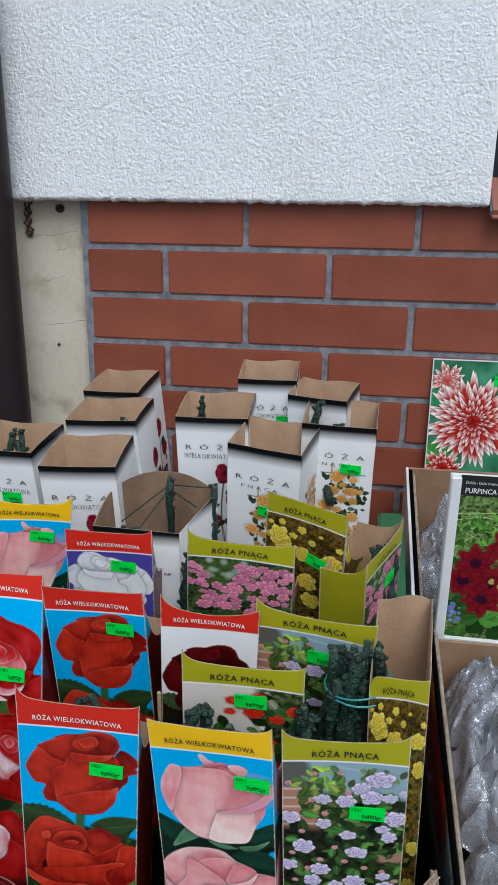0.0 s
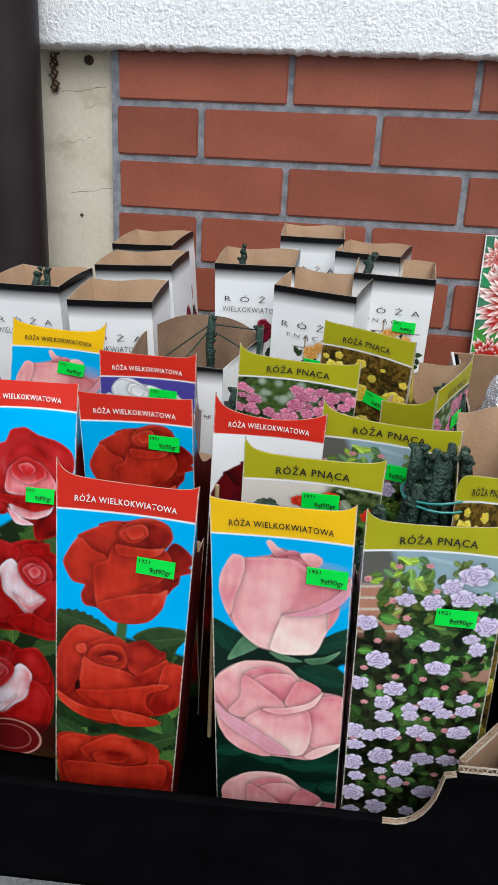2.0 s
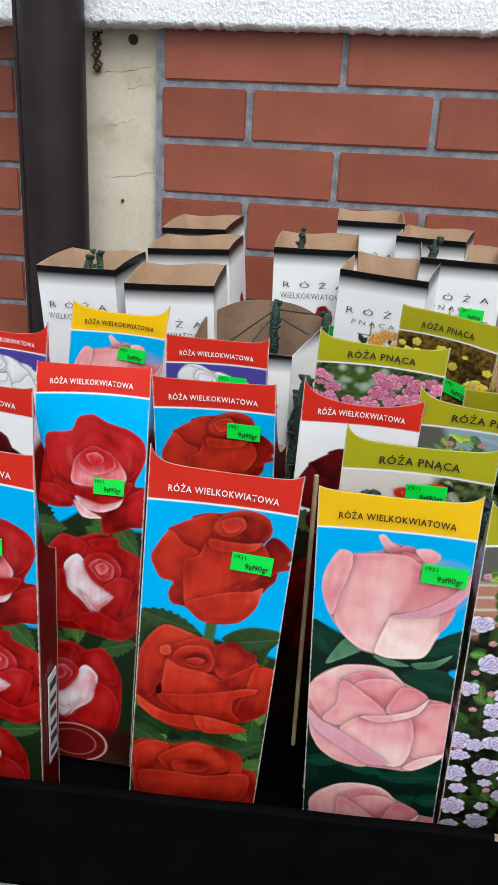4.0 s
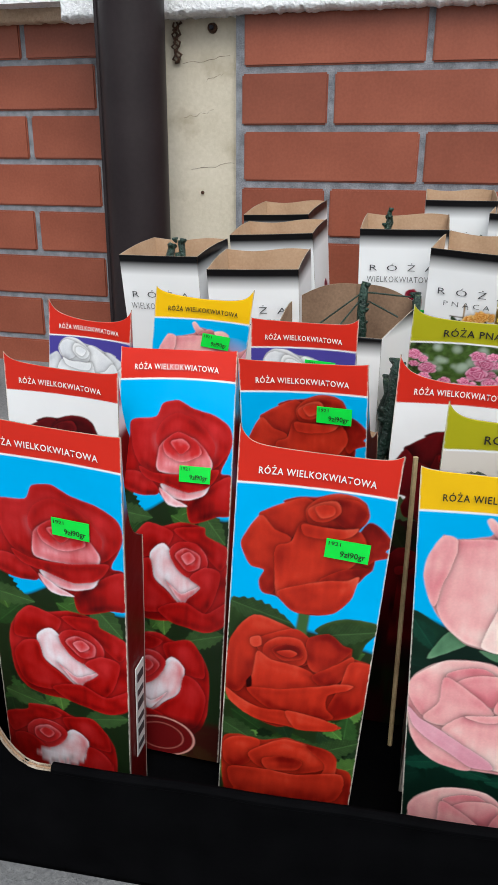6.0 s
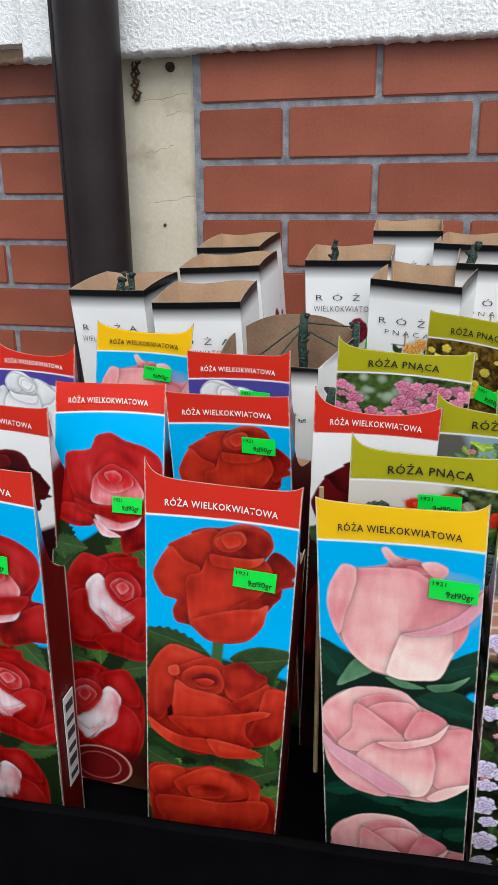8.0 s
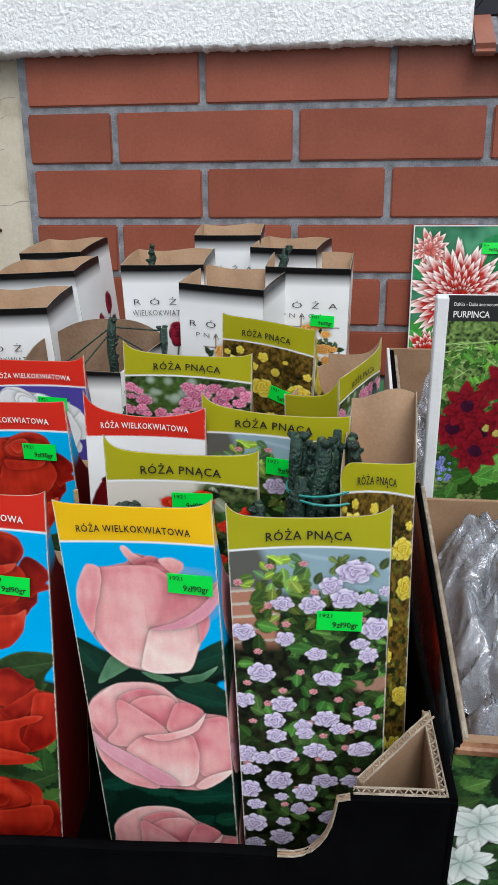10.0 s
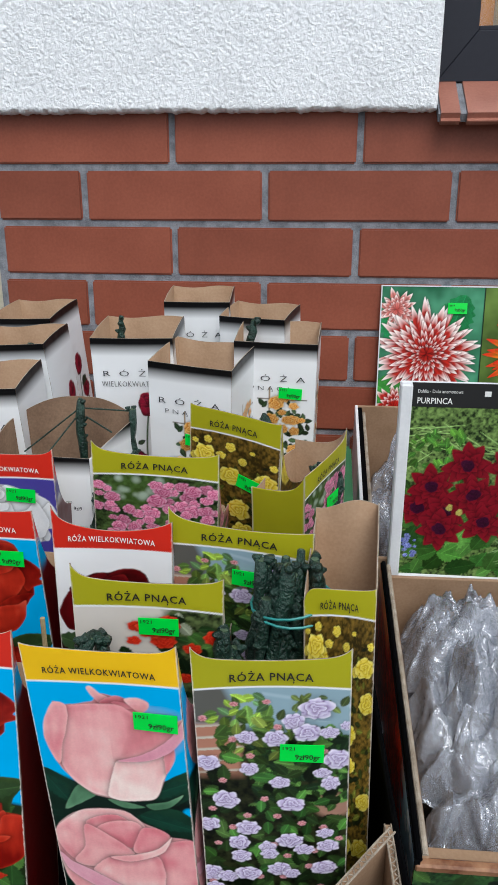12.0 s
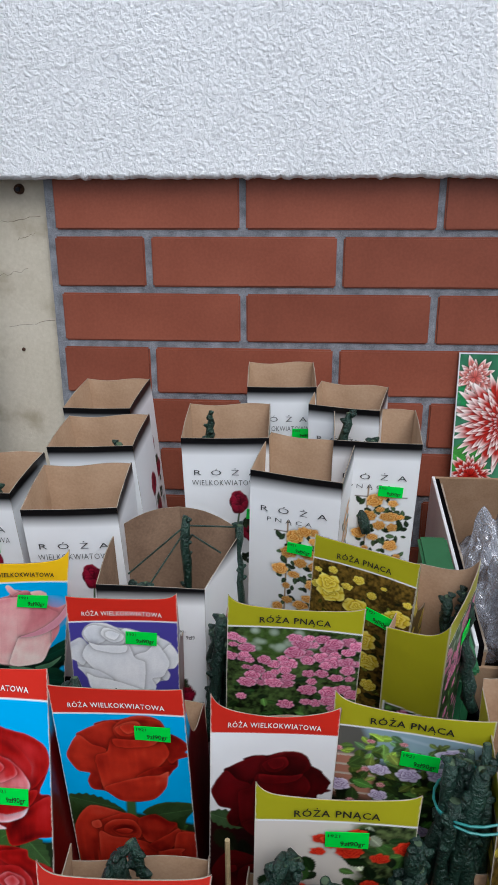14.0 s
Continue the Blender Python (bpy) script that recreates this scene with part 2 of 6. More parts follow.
# ---- the setting ----
# ground: paving that falls away from the house, then runs level to the horizon
ys = [0.3, 0.1, -0.2, -0.5, -0.8, -1.2, -1.8, -2.6, -3.4, -20, -400]
xs = [-400, -12, -2.4, -1.2, -0.6, 0, 0.6, 1.2, 2.4, 12, 400]
gv = [(x, y, max(ground_z(y), ground_z(-2.6))) for y in ys for x in xs]
tagged(arrays("ground", gv, grid_quads(len(xs), len(ys))[:, ::-1], [M["pavement"]]), "rough grey concrete paving sloping away from the house", "paving", kind="structure")

# clinker wall with recessed joints
BX, BZ, JOINT, TOP_BED = 0.255, 0.075, 0.009, 0.600


def brick_mesh(name, length, height, depth):
    bm = box_bm(-length / 2, length / 2, 0, depth, -height / 2, height / 2, 0.0022, 2)
    me = bpy.data.meshes.new(name)
    bm.to_mesh(me)
    bm.free()
    me.materials.append(M["brick"])
    return me


def brick_wall(name, label, x_left, x_right, face, bed, phase, rows, z_top):
    wall = tagged(part(name, box_bm(x_left, x_right, face + 0.0035, face + 0.016, -0.05, z_top), M["mortar"]), label, "wall", kind="structure")
    meshes = {}
    for r in rows:
        z0 = bed - r * BZ + JOINT / 2
        z1 = min(z0 + BZ - JOINT, z_top - 0.001)
        x = phase + (0 if r % 2 == 0 else BX / 2)
        while x > x_left:
            x -= BX
        while x < x_right:
            a, c = max(x + JOINT / 2, x_left + 0.009), min(x + BX - JOINT / 2, x_right - 0.002)
            if c - a > 0.01:
                key = (round(c - a, 4), round(z1 - z0, 4))
                if key not in meshes:
                    meshes[key] = brick_mesh("brick", c - a, z1 - z0, 0.012)
                o = new("brick", meshes[key])
                o.parent = wall
                o.matrix_basis = pose((a + c) / 2 + random.uniform(-0.0006, 0.0006), face + random.uniform(-0.0006, 0.0006), (z0 + z1) / 2, random.uniform(-0.15, 0.15), random.uniform(-0.12, 0.12), 0)
            x += BX
    return wall


# bodies of the house behind the facings
tagged(part("wall_core_1", box_bm(-0.440, 0.350, 0.016, 0.30, -0.5, 0.70), M["cream"]), "cream plaster strip of the house wall", "wall", kind="structure")
tagged(part("wall_core_3", box_bm(0.350, 6, 0.016, 0.30, -0.5, 0.645), M["cream"]), "house wall behind the bricks", "wall", kind="structure")
tagged(part("wall_core_2", box_bm(-6, -0.440, 0.112, 0.30, -0.5, 0.70), M["cream"]), "plastered house wall behind the facing", "wall", kind="structure")


def render_sheet(name, label, mat, x0, x1, z0, z1, face, depth, step, amp, ragged):
    """Rough render: a sheet with real grain that turns in at its lower edge and its ends."""
    nx, nz = int((x1 - x0) / step) + 1, int((z1 - z0) / step) + 1
    X, Z = np.meshgrid(np.linspace(x0, x1, nx), np.linspace(z0, z1, nz))
    g = fbm(X * 600, Z * 600, 3, 2)
    g2 = vnoise(X * 430 + 9, Z * 430, 5)
    Y = face - amp * np.clip((0.65 * g + 0.5 * g2) - 0.45, -0.08, 0.3) / 0.3
    edge = np.minimum(np.minimum(Z - z0, X - x0), x1 - X)
    Y = Y + 0.006 * np.clip(1 - edge / 0.006, 0, 1) ** 2
    Z = Z + np.where(Z - z0 < 0.004, ragged * (fbm(X * 120, X * 0 + 2.3, 8) - 0.5), 0)
    v = np.stack([X, Y, Z], -1).reshape(-1, 3)
    q = grid_quads(nx, nz)
    n0 = len(v)
    left = nx * np.arange(nz)
    back = v.copy()
    back[:, 1] = face + depth
    extra, quads = [], [q]
    for line in (np.arange(nx)[::-1], nx * np.arange(nz) + nx - 1, left):
        b0 = n0 + sum(len(e) for e in extra)
        extra.append(back[line])
        k = np.arange(len(line) - 1)
        quads.append(np.stack([line[k], line[k + 1], b0 + k + 1, b0 + k], -1))
    return tagged(arrays(name, np.concatenate([v, *extra]), np.concatenate(quads), [mat], smooth=True), label, "wall", kind="structure")


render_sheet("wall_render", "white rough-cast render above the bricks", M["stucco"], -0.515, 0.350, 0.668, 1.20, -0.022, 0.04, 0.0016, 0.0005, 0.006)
render_sheet("wall_render_side", "peach rough-cast render of the neighbouring wall", M["peach"], -1.05, -0.517, 0.682, 1.00, 0.072, 0.05, 0.0030, 0.004, 0.006)
tagged(part("wall_upper", box_bm(-6, 0.349, 0.03, 0.30, 0.70, 3.2), M["stucco"]), "white rendered house wall", "wall", kind="structure")
tagged(part("wall_upper_front", box_bm(-0.515, 0.350, -0.018, 0.03, 1.195, 3.2), M["stucco"]), "white rendered house wall", "wall", kind="structure")
tagged(part("wall_upper_side", box_bm(1.55, 6, -0.02, 0.30, 0.70, 3.2), M["stucco"]), "white rendered house wall beside the window", "wall", kind="structure")
tagged(part("wall_lintel", box_bm(0.352, 1.548, -0.02, 0.30, 2.1, 3.2), M["stucco"]), "white rendered wall over the window", "wall", kind="structure")

# downpipe in the recess
pipe = thing("downpipe", "dark brown metal rain downpipe against the wall", "downpipe")
part("pipe", tube_bm([(-0.385, -0.072, -0.02), (-0.385, -0.072, 0.3), (-0.385, -0.072, 0.7), (-0.385, -0.072, 2.4)], 0.044, 40), M["pipe"], pipe, smooth=False)
for p_ in pipe.children:
    p_.data.shade_smooth()
part("seam", tube_bm([(-0.4255, -0.092, 0.0), (-0.4255, -0.092, 2.4)], 0.0035, 10), M["pipe"], pipe, "folded metal seam")

# a rusty wire hook and a plug in the plaster
hook = thing("wire_hook", "rusty twisted wire hanging on the cream plaster", "hook")
for k, (sx0, rad) in enumerate(((0.0, 0.0022), (0.0035, 0.0018), (-0.003, 0.0016))):
    part("wire", tube_bm([(-0.352 + sx0 + 0.004 * math.sin(2.3 * q + 1.7 * k), 0.0125 - 0.005 * math.sin(math.pi * q / 10), 0.664 - 0.0052 * q) for q in range(11)], [rad * (0.7 + 0.6 * ((q * 7 + k * 3) % 5) / 5) for q in range(11)], 6), M["rust"], hook)
cracks = thing("plaster_crack", "hairline cracks in the cream plaster", "crack", kind="structure")
crack_rng = random.Random(12)
for x0, x1, z0 in ((-0.345, -0.275, 0.612), (-0.345, -0.300, 0.541), (-0.335, -0.268, 0.470), (-0.310, -0.285, 0.590)):
    part("crack", tube_bm([(x0 + (x1 - x0) * q / 9, 0.0158, z0 + 0.008 * q / 9 + crack_rng.uniform(-0.0022, 0.0022)) for q in range(10)], [0.00012 + 0.00022 * crack_rng.random() for q in range(10)], 5), M["rust"], cracks)
plug = thing("wall_plug", "small rusty screw with washer in cream plaster", "screw")
part("washer", tube_bm([(-0.300, 0.016, 0.6555), (-0.300, 0.010, 0.6555)], [0.007, 0.006], 14), M["rust"], plug)
part("screw_head", tube_bm([(-0.300, 0.011, 0.6555), (-0.300, 0.006, 0.6555)], [0.0035, 0.0025], 10), M["frame"], plug)
spot = thing("wall_plug", "tiny dark drill hole plug in cream plaster", "plug")
part("plug", tube_bm([(-0.318, 0.017, 0.437), (-0.318, 0.0135, 0.437)], [0.003, 0.0022], 10), M["rust"], spot)

# window with a sloping clinker sill
win = thing("window_1", "dark grey plastic window frame with clear pane", "window", kind="structure")
FY = 0.035
for nm, o in (("window_frame", [(0.352, 0.707), (1.548, 0.707), (1.498, 0.768), (0.402, 0.768)]), ("window_frame", [(0.352, 0.707), (0.402, 0.768), (0.402, 2.04), (0.352, 2.1)]),
              ("window_frame", [(0.352, 2.1), (0.402, 2.04), (1.498, 2.04), (1.548, 2.1)]), ("window_frame", [(1.548, 2.1), (1.498, 2.04), (1.498, 0.768), (1.548, 0.707)])):
    bm = slab_bm(o, 0.06)
    bmesh.ops.bevel(bm, geom=bm.edges[:], offset=0.0009, segments=1, affect="EDGES")
    part(nm, bm, M["frame"], win, matrix=pose(0, FY, 0))
part("glazing_bead", box_bm(0.402, 1.498, FY + 0.004, FY + 0.02, 0.768, 0.774, 0.001), M["frame"], win)
part("drain_slot", box_bm(0.467, 0.497, FY - 0.0015, FY + 0.002, 0.7335, 0.7375, 0.001), M["ink_black"], win)
pane = part("pane", box_bm(0.402, 1.498, FY + 0.02, FY + 0.026, 0.768, 2.04), M["glass"], win)
pane.visible_shadow = False
M["room"] = mottled("shop_wall", (0.25, 0.17, 0.10), (0.42, 0.30, 0.20), 5, 80, 0.1, 0.001, 0.8)
room = thing("shop_interior", "dim warm shop room behind the window", "room", kind="structure")
part("room_back", box_bm(0.352, 1.9, 0.95, 0.99, 0.3, 2.3), M["room"], room)
part("room_side", box_bm(0.30, 0.352, 0.14, 0.99, 0.3, 2.3), M["room"], room)
part("room_side", box_bm(1.9, 1.94, 0.30, 0.99, 0.3, 2.3), M["room"], room)
part("room_floor", box_bm(0.30, 1.94, 0.30, 0.99, 0.28, 0.3), M["room"], room)
part("room_ceiling", box_bm(0.30, 1.94, 0.30, 0.99, 2.3, 2.32), M["room"], room)
part("inner_sill", box_bm(0.352, 1.548, 0.10, 0.34, 0.70, 0.725, 0.003), M["white"], room)
for i, (jx, jy, jc, jh) in enumerate([(0.425, 0.20, (0.55, 0.22, 0.05), 0.16), (0.475, 0.24, (0.60, 0.50, 0.35), 0.20), (0.53, 0.20, (0.10, 0.28, 0.10), 0.15), (0.59, 0.25, (0.5, 0.13, 0.05), 0.2), (0.65, 0.2, (0.6, 0.55, 0.3), 0.17)]):
    jar = thing("jar", "coloured glass jar standing on the inner sill", "jar", "jars on the window sill")
    part("body", tube_bm([(jx, jy, 0.725), (jx, jy, 0.735), (jx, jy, 0.725 + jh * 0.75), (jx, jy, 0.725 + jh * 0.85)], [0.020, 0.023, 0.023, 0.014], 16), plain("jar_glass", jc, 0.15), jar, smooth=True)
    part("lid", tube_bm([(jx, jy, 0.725 + jh * 0.85), (jx, jy, 0.725 + jh)], 0.015, 16), M["white"], jar)

sill = thing("window_sill", "sloping red clinker window sill with grey joints", "sill", kind="structure")
slant = math.degrees(math.atan2(0.048, 0.075))
part("mortar_bed", box_bm(0.351, 1.548, 0.010, 0.090, -0.014, -0.003), M["mortar"], sill, matrix=pose(0, -0.039, 0.660, slant))


def sill_tile(x0, x1):
    bm = box_bm(x0, x1, 0.0, 0.092, -0.016, 0.0, 0.0)
    bmesh.ops.bevel(bm, geom=[e for e in bm.edges if all(v.co.y < 0.01 for v in e.verts) and abs(e.verts[0].co.x - e.verts[1].co.x) > 0.001], offset=0.007, segments=4, affect="EDGES")
    return part("tile", bm, M["sill"], sill, matrix=pose(0, -0.039, 0.660, slant))


sx = 0.3535
for i in range(13):
    wdt = 0.024 if i == 0 else 0.098
    if sx + wdt < 1.55:
        sill_tile(sx, sx + wdt)
    sx += wdt + 0.009


# ---- printed pictures: ink laid on card, in millimetres from the card's upper left corner ----
def rgb(r, g, b_):
    """Ink from a 0-255 colour."""
    return np.array([((c / 255 + 0.055) / 1.055) ** 2.4 if c > 10 else c / 255 / 12.92 for c in (r, g, b_)])


class Card:
    def __init__(self, x, d, base):
        self.x, self.d = x, d
        self.col = np.ones((len(x), 3)) * base
        self.done = np.zeros(len(x))

    def lay(self, mask, colour, where=slice(None)):
        a = np.clip(mask, 0, 1)[:, None]
        self.col[where] = self.col[where] * (1 - a) + a * colour


def soft(v, w=0.6):
    return np.clip(0.5 + v / w, 0, 1)


def near(card, cx, cd, r):
    return np.nonzero((np.abs(card.x - cx) < r) & (np.abs(card.d - cd) < r))[0]


def smooth_outline(pts, steps=5):
    """A closed curve through the points, gently rounded."""
    p = np.array(pts, float)
    p0, p1, p2, p3 = np.roll(p, 1, 0), p, np.roll(p, -1, 0), np.roll(p, -2, 0)
    t = np.linspace(0, 1, steps, endpoint=False)[None, :, None]
    a = 0.42
    m1, m2 = a * (p2 - p0)[:, None], a * (p3 - p1)[:, None]
    h = (2 * t**3 - 3 * t**2 + 1) * p1[:, None] + (t**3 - 2 * t**2 + t) * m1 + (3 * t**2 - 2 * t**3) * p2[:, None] + (t**3 - t**2) * m2
    return h.reshape(-1, 2)


def depth_inside(X, D, line):
    """Distance to a closed line, positive inside."""
    best, inside = np.full(len(X), 1e9), np.zeros(len(X), bool)
    for (x0, d0), (x1, d1) in zip(line, np.roll(line, -1, 0)):
        ex, ed = x1 - x0, d1 - d0
        t = np.clip(((X - x0) * ex + (D - d0) * ed) / (ex * ex + ed * ed + 1e-9), 0, 1)
        best = np.minimum(best, (X - x0 - t * ex) ** 2 + (D - d0 - t * ed) ** 2)
        if d0 != d1:
            inside ^= ((d0 > D) != (d1 > D)) & (X < x0 + (D - d0) / (d1 - d0) * ex)
    return np.where(inside, 1, -1) * np.sqrt(best)


def blend(pal, t):
    """A colour out of evenly spaced palette steps."""
    k = np.clip(t, 0, 1) * (len(pal) - 1)
    return np.stack([np.interp(k, np.arange(len(pal)), [c[i] for c in pal]) for i in range(3)], -1)


def ink_shape(card, pts, pal, t0, t1, dx=0, dd=0, k=1.0, flip=False, shade=0.55, blur=0.6, tint=None):
    """One printed petal or leaf: tone t0 at its head to t1 at its foot, fine folds, a lit rim, and its shade on what lies under it."""
    line = smooth_outline([(91 - x if flip else x, d) for x, d in pts])
    seed = int(abs(line[:, 0].sum() * 3 + line[:, 1].sum())) % 83
    line = line * k + (dx, dd)
    lo, hi = line.min(0), line.max(0)
    reach = 5 * k
    at = np.nonzero((card.x > lo[0] - reach) & (card.x < hi[0] + reach) & (card.d > lo[1] - reach) & (card.d < hi[1] + reach))[0]
    if not len(at):
        return
    X, D = card.x[at], card.d[at]
    X = X + 0.9 * k * (fbm(X / (7 * k), D / (7 * k), seed, 3) - 0.5)
    D = D + 0.9 * k * (fbm(X / (7 * k) + 31, D / (7 * k), seed, 3) - 0.5)
    f = depth_inside(X, D, line)
    if shade:
        card.col[at] *= (1 - shade * np.exp(-np.clip(-f, 0, 40) / (1.5 * k)) * (f < 0) * card.done[at])[:, None]
    size = max(hi[1] - lo[1], 1)
    t = np.clip((D - lo[1]) / size, 0, 1)
    folds = fbm(X / (3.2 * k), D / (15 * k), seed + 3, 3) - 0.5
    broad = fbm(X / (15 * k), D / (12 * k), seed + 11, 2) - 0.5
    tone = t0 + (t1 - t0) * t + 0.15 * folds + 0.34 * broad
    tone = tone + 0.13 * np.exp(-np.clip(f, 0, 99) / (0.6 * k)) - 0.07 * np.exp(-(((f - 3.2 * k) / (2.2 * k)) ** 2))
    colour = blend(tint or pal, tone)
    colour = colour * (0.955 + 0.09 * vnoise(card.x[at] * 1.4, card.d[at] * 1.4, seed))[:, None]
    cover = soft(f, blur * max(k, 0.6))
    card.lay(cover, colour, at)
    card.done[at] = np.maximum(card.done[at], cover)


def bloom(card, cx, cd, R, pal, seed):
    """A small open rose: pointed outer petals round a wound heart."""
    rng = np.random.RandomState(seed)
    at = near(card, cx, cd, 1.5 * R)
    if not len(at):
        return
    a0, squash, n_ = rng.rand() * 6.28, rng.uniform(0.66, 0.95), rng.randint(5, 8)
    X, D = card.x[at] - cx, (card.d[at] - cd) / squash
    X, D = X * math.cos(a0) + D * math.sin(a0), D * math.cos(a0) - X * math.sin(a0)
    X = X + 0.28 * R * (fbm(X / R * 2.4 + seed % 7, D / R * 2.4, seed % 41, 2) - 0.5)
    D = D + 0.28 * R * (fbm(X / R * 2.4, D / R * 2.4 + seed % 5, seed % 43, 2) - 0.5)
    r, th = np.hypot(X, D) / R, np.arctan2(D, X)
    cell = (th * n_ / 6.2832) % 1.0
    edge = 0.82 + 0.20 * (1 - np.abs(2 * cell - 1)) ** 0.7
    card.col[at] *= (1 - 0.5 * np.exp(-np.clip(r - edge, 0, 9) / 0.16) * (r > edge))[:, None]
    wind = r * 3.1 - th / 6.2832 + 0.35 * np.sin(3 * th + seed)
    ring = (wind - np.floor(wind)) ** 0.75
    outer = np.clip((r - 0.64) / 0.10, 0, 1)
    tone = ring * (1 - outer) + outer * np.clip(0.25 + 0.75 * (r - 0.55) / 0.40 - 0.6 * np.exp(-((np.minimum(cell, 1 - cell) / 0.07) ** 2)), 0, 1)
    tone = tone * (0.80 + 0.20 * np.clip(r * 2, 0, 1)) + 0.18 * (fbm(X / R * 5, D / R * 5, seed % 23, 2) - 0.5)
    lit = 1 + 0.14 * np.clip(-(card.d[at] - cd) / R, -1, 1)
    card.lay(soft((edge - r) * R, 0.7), blend(pal, tone) * lit[:, None], at)


RINGS = ((0.60, 0.62, 6), (0.46, 0.54, 5), (0.30, 0.44, 5), (0.17, 0.32, 4), (0.07, 0.20, 3), (0.0, 0.10, 2))
SMALL = ((0.55, 0.62, 5), (0.30, 0.46, 4), (0.10, 0.28, 3))


def petal(card, at, X, D, done, px, pd, turn, ra, rt, pal, seed, R, rolled, aa):
    """One petal; turn points outwards. rolled: the light rim lies on the inner side, as on the outer petals of a cup. done: where the flower is painted already."""
    dark, mid, light = pal
    ca, sa = math.cos(turn), math.sin(turn)
    u, v = (X - px) * ca + (D - pd) * sa, -(X - px) * sa + (D - pd) * ca
    wob = 1 + 0.46 * (fbm(u / R * 1.8 + seed % 17, v / R * 1.8, seed % 91, 2) - 0.5) + 0.10 * (vnoise(u / R * 11, v / R * 11, seed % 29) - 0.5)
    pinch = 1 + 0.35 * np.abs(v / rt) ** 2
    power = 1.7 + 0.8 * ((seed * 7) % 10) / 10
    f = (np.abs(u * pinch / ra) ** 2 + (np.abs(v) / rt) ** power) ** 0.5 * wob
    shade = np.exp(-np.clip((f - 1) * ra / (0.09 * R), 0, 20)) * (f > 1) * done
    card.col[at] *= 1 - 0.48 * shade[:, None]
    t = np.clip((u / ra + 1) / 2, 0, 1)
    if rolled:
        t = 1 - t
    fold = 0.74 + 0.52 * fbm(v / R * 4.5, u / R * 2.2, seed % 53, 3)
    t = np.clip(t * 1.9 + 0.5 * (fbm(u / R * 2.5, v / R * 2.5, seed % 37, 2) - 0.5), 0, 1)
    c = (dark * (1 - t[:, None]) + mid * t[:, None]) * fold[:, None]
    rim = np.clip((f - 0.90) / 0.07, 0, 1) * np.clip(t * 2.0 - 0.9, 0, 1) * 0.55
    c = c * (1 - rim[:, None]) + light * rim[:, None]
    m_ = soft((1 - f) * ra, aa)
    card.lay(m_, c, at)
    np.maximum(done, m_, out=done)


def rose(card, cx, cd, R, pal, seed, rings=RINGS, tall=1.0, aa=0.6, inner=None):
    """A rose seen half from the side: petals behind, a tight heart, then large rolled petals in front."""
    rng = np.random.RandomState(seed)
    at = near(card, cx, cd, 1.7 * R * max(1, tall))
    if not len(at):
        return
    X, D = card.x[at] - cx, (card.d[at] - cd) / tall
    X = X + 0.10 * R * (fbm(X / R * 2.2 + 3, D / R * 2.2, seed % 61, 2) - 0.5)
    D = D + 0.10 * R * (fbm(X / R * 2.2, D / R * 2.2 + 5, seed % 67, 2) - 0.5)
    body = soft(0.72 * R - np.hypot(X, D), aa * 1.2)
    card.lay(body, pal[0] * 0.5 + pal[1] * 0.4, at)
    done = body.copy()
    heart = inner or pal
    j = lambda s: rng.uniform(-s, s)

    def tone():
        light = 1 + 0.18 * np.clip((-X - D) / R, -1, 1) * done
        card.col[at] *= light[:, None]

    def put(deg, off, size, pl, rolled, ax=0.78, hx=0.0, hd=0.0):
        a = radians(deg)
        petal(card, at, X, D, done, hx + off * R * math.cos(a), hd + off * R * math.sin(a), a, size * R * ax, size * R, pl, rng.randint(999), R, rolled, aa)

    if len(rings) <= 3:
        for k in rng.permutation(7):
            put(51.4 * k + j(24), 0.55 + j(0.12), 0.46 + j(0.10), pal, False)
        for off, size, n_ in ((0.34, 0.40, 4), (0.18, 0.30, 3), (0.05, 0.18, 2)):
            a0 = rng.rand() * 360
            for k in range(n_):
                put(a0 + 360 * k / n_ + j(18), off, size, pal, False, 0.6, 0, -0.08 * R)
        return tone()
    for deg, off, size in ((-150, 0.46, 0.56), (-30, 0.46, 0.56), (-112, 0.50, 0.50), (-66, 0.44, 0.54), (176, 0.52, 0.52), (6, 0.52, 0.52)):
        put(deg + j(18), off + j(0.06), size + j(0.06), pal, False)
    hx, hd = j(0.10) * R, -0.22 * R + j(0.05) * R
    for ring, (off, size, n_) in enumerate(((0.36, 0.50, 4), (0.24, 0.42, 3), (0.14, 0.30, 3), (0.05, 0.17, 2))):
        a0 = rng.rand() * 360
        for k in range(n_):
            put(a0 + 360 * k / n_ + j(34), off + j(0.05), size + j(0.06), heart if ring > 0 and rng.rand() < 0.7 else pal, rng.rand() < 0.3, 0.56 + j(0.1), hx + j(0.05) * R, hd + j(0.04) * R)
    front = [(152, 0.48, 0.60), (26, 0.50, 0.58), (120, 0.44, 0.56), (66, 0.52, 0.60), (40, 0.66, 0.44), (96, 0.66, 0.54), (140, 0.68, 0.42)]
    if rng.rand() < 0.5:
        front = [(180 - d, o, s) for d, o, s in front]
    for i, (deg, off, size) in enumerate(front):
        put(deg + j(14), off + j(0.05), size + j(0.05), heart if inner is not None and i == 2 else pal, i % 2 == 0 or i > 3, 0.64)
    tone()


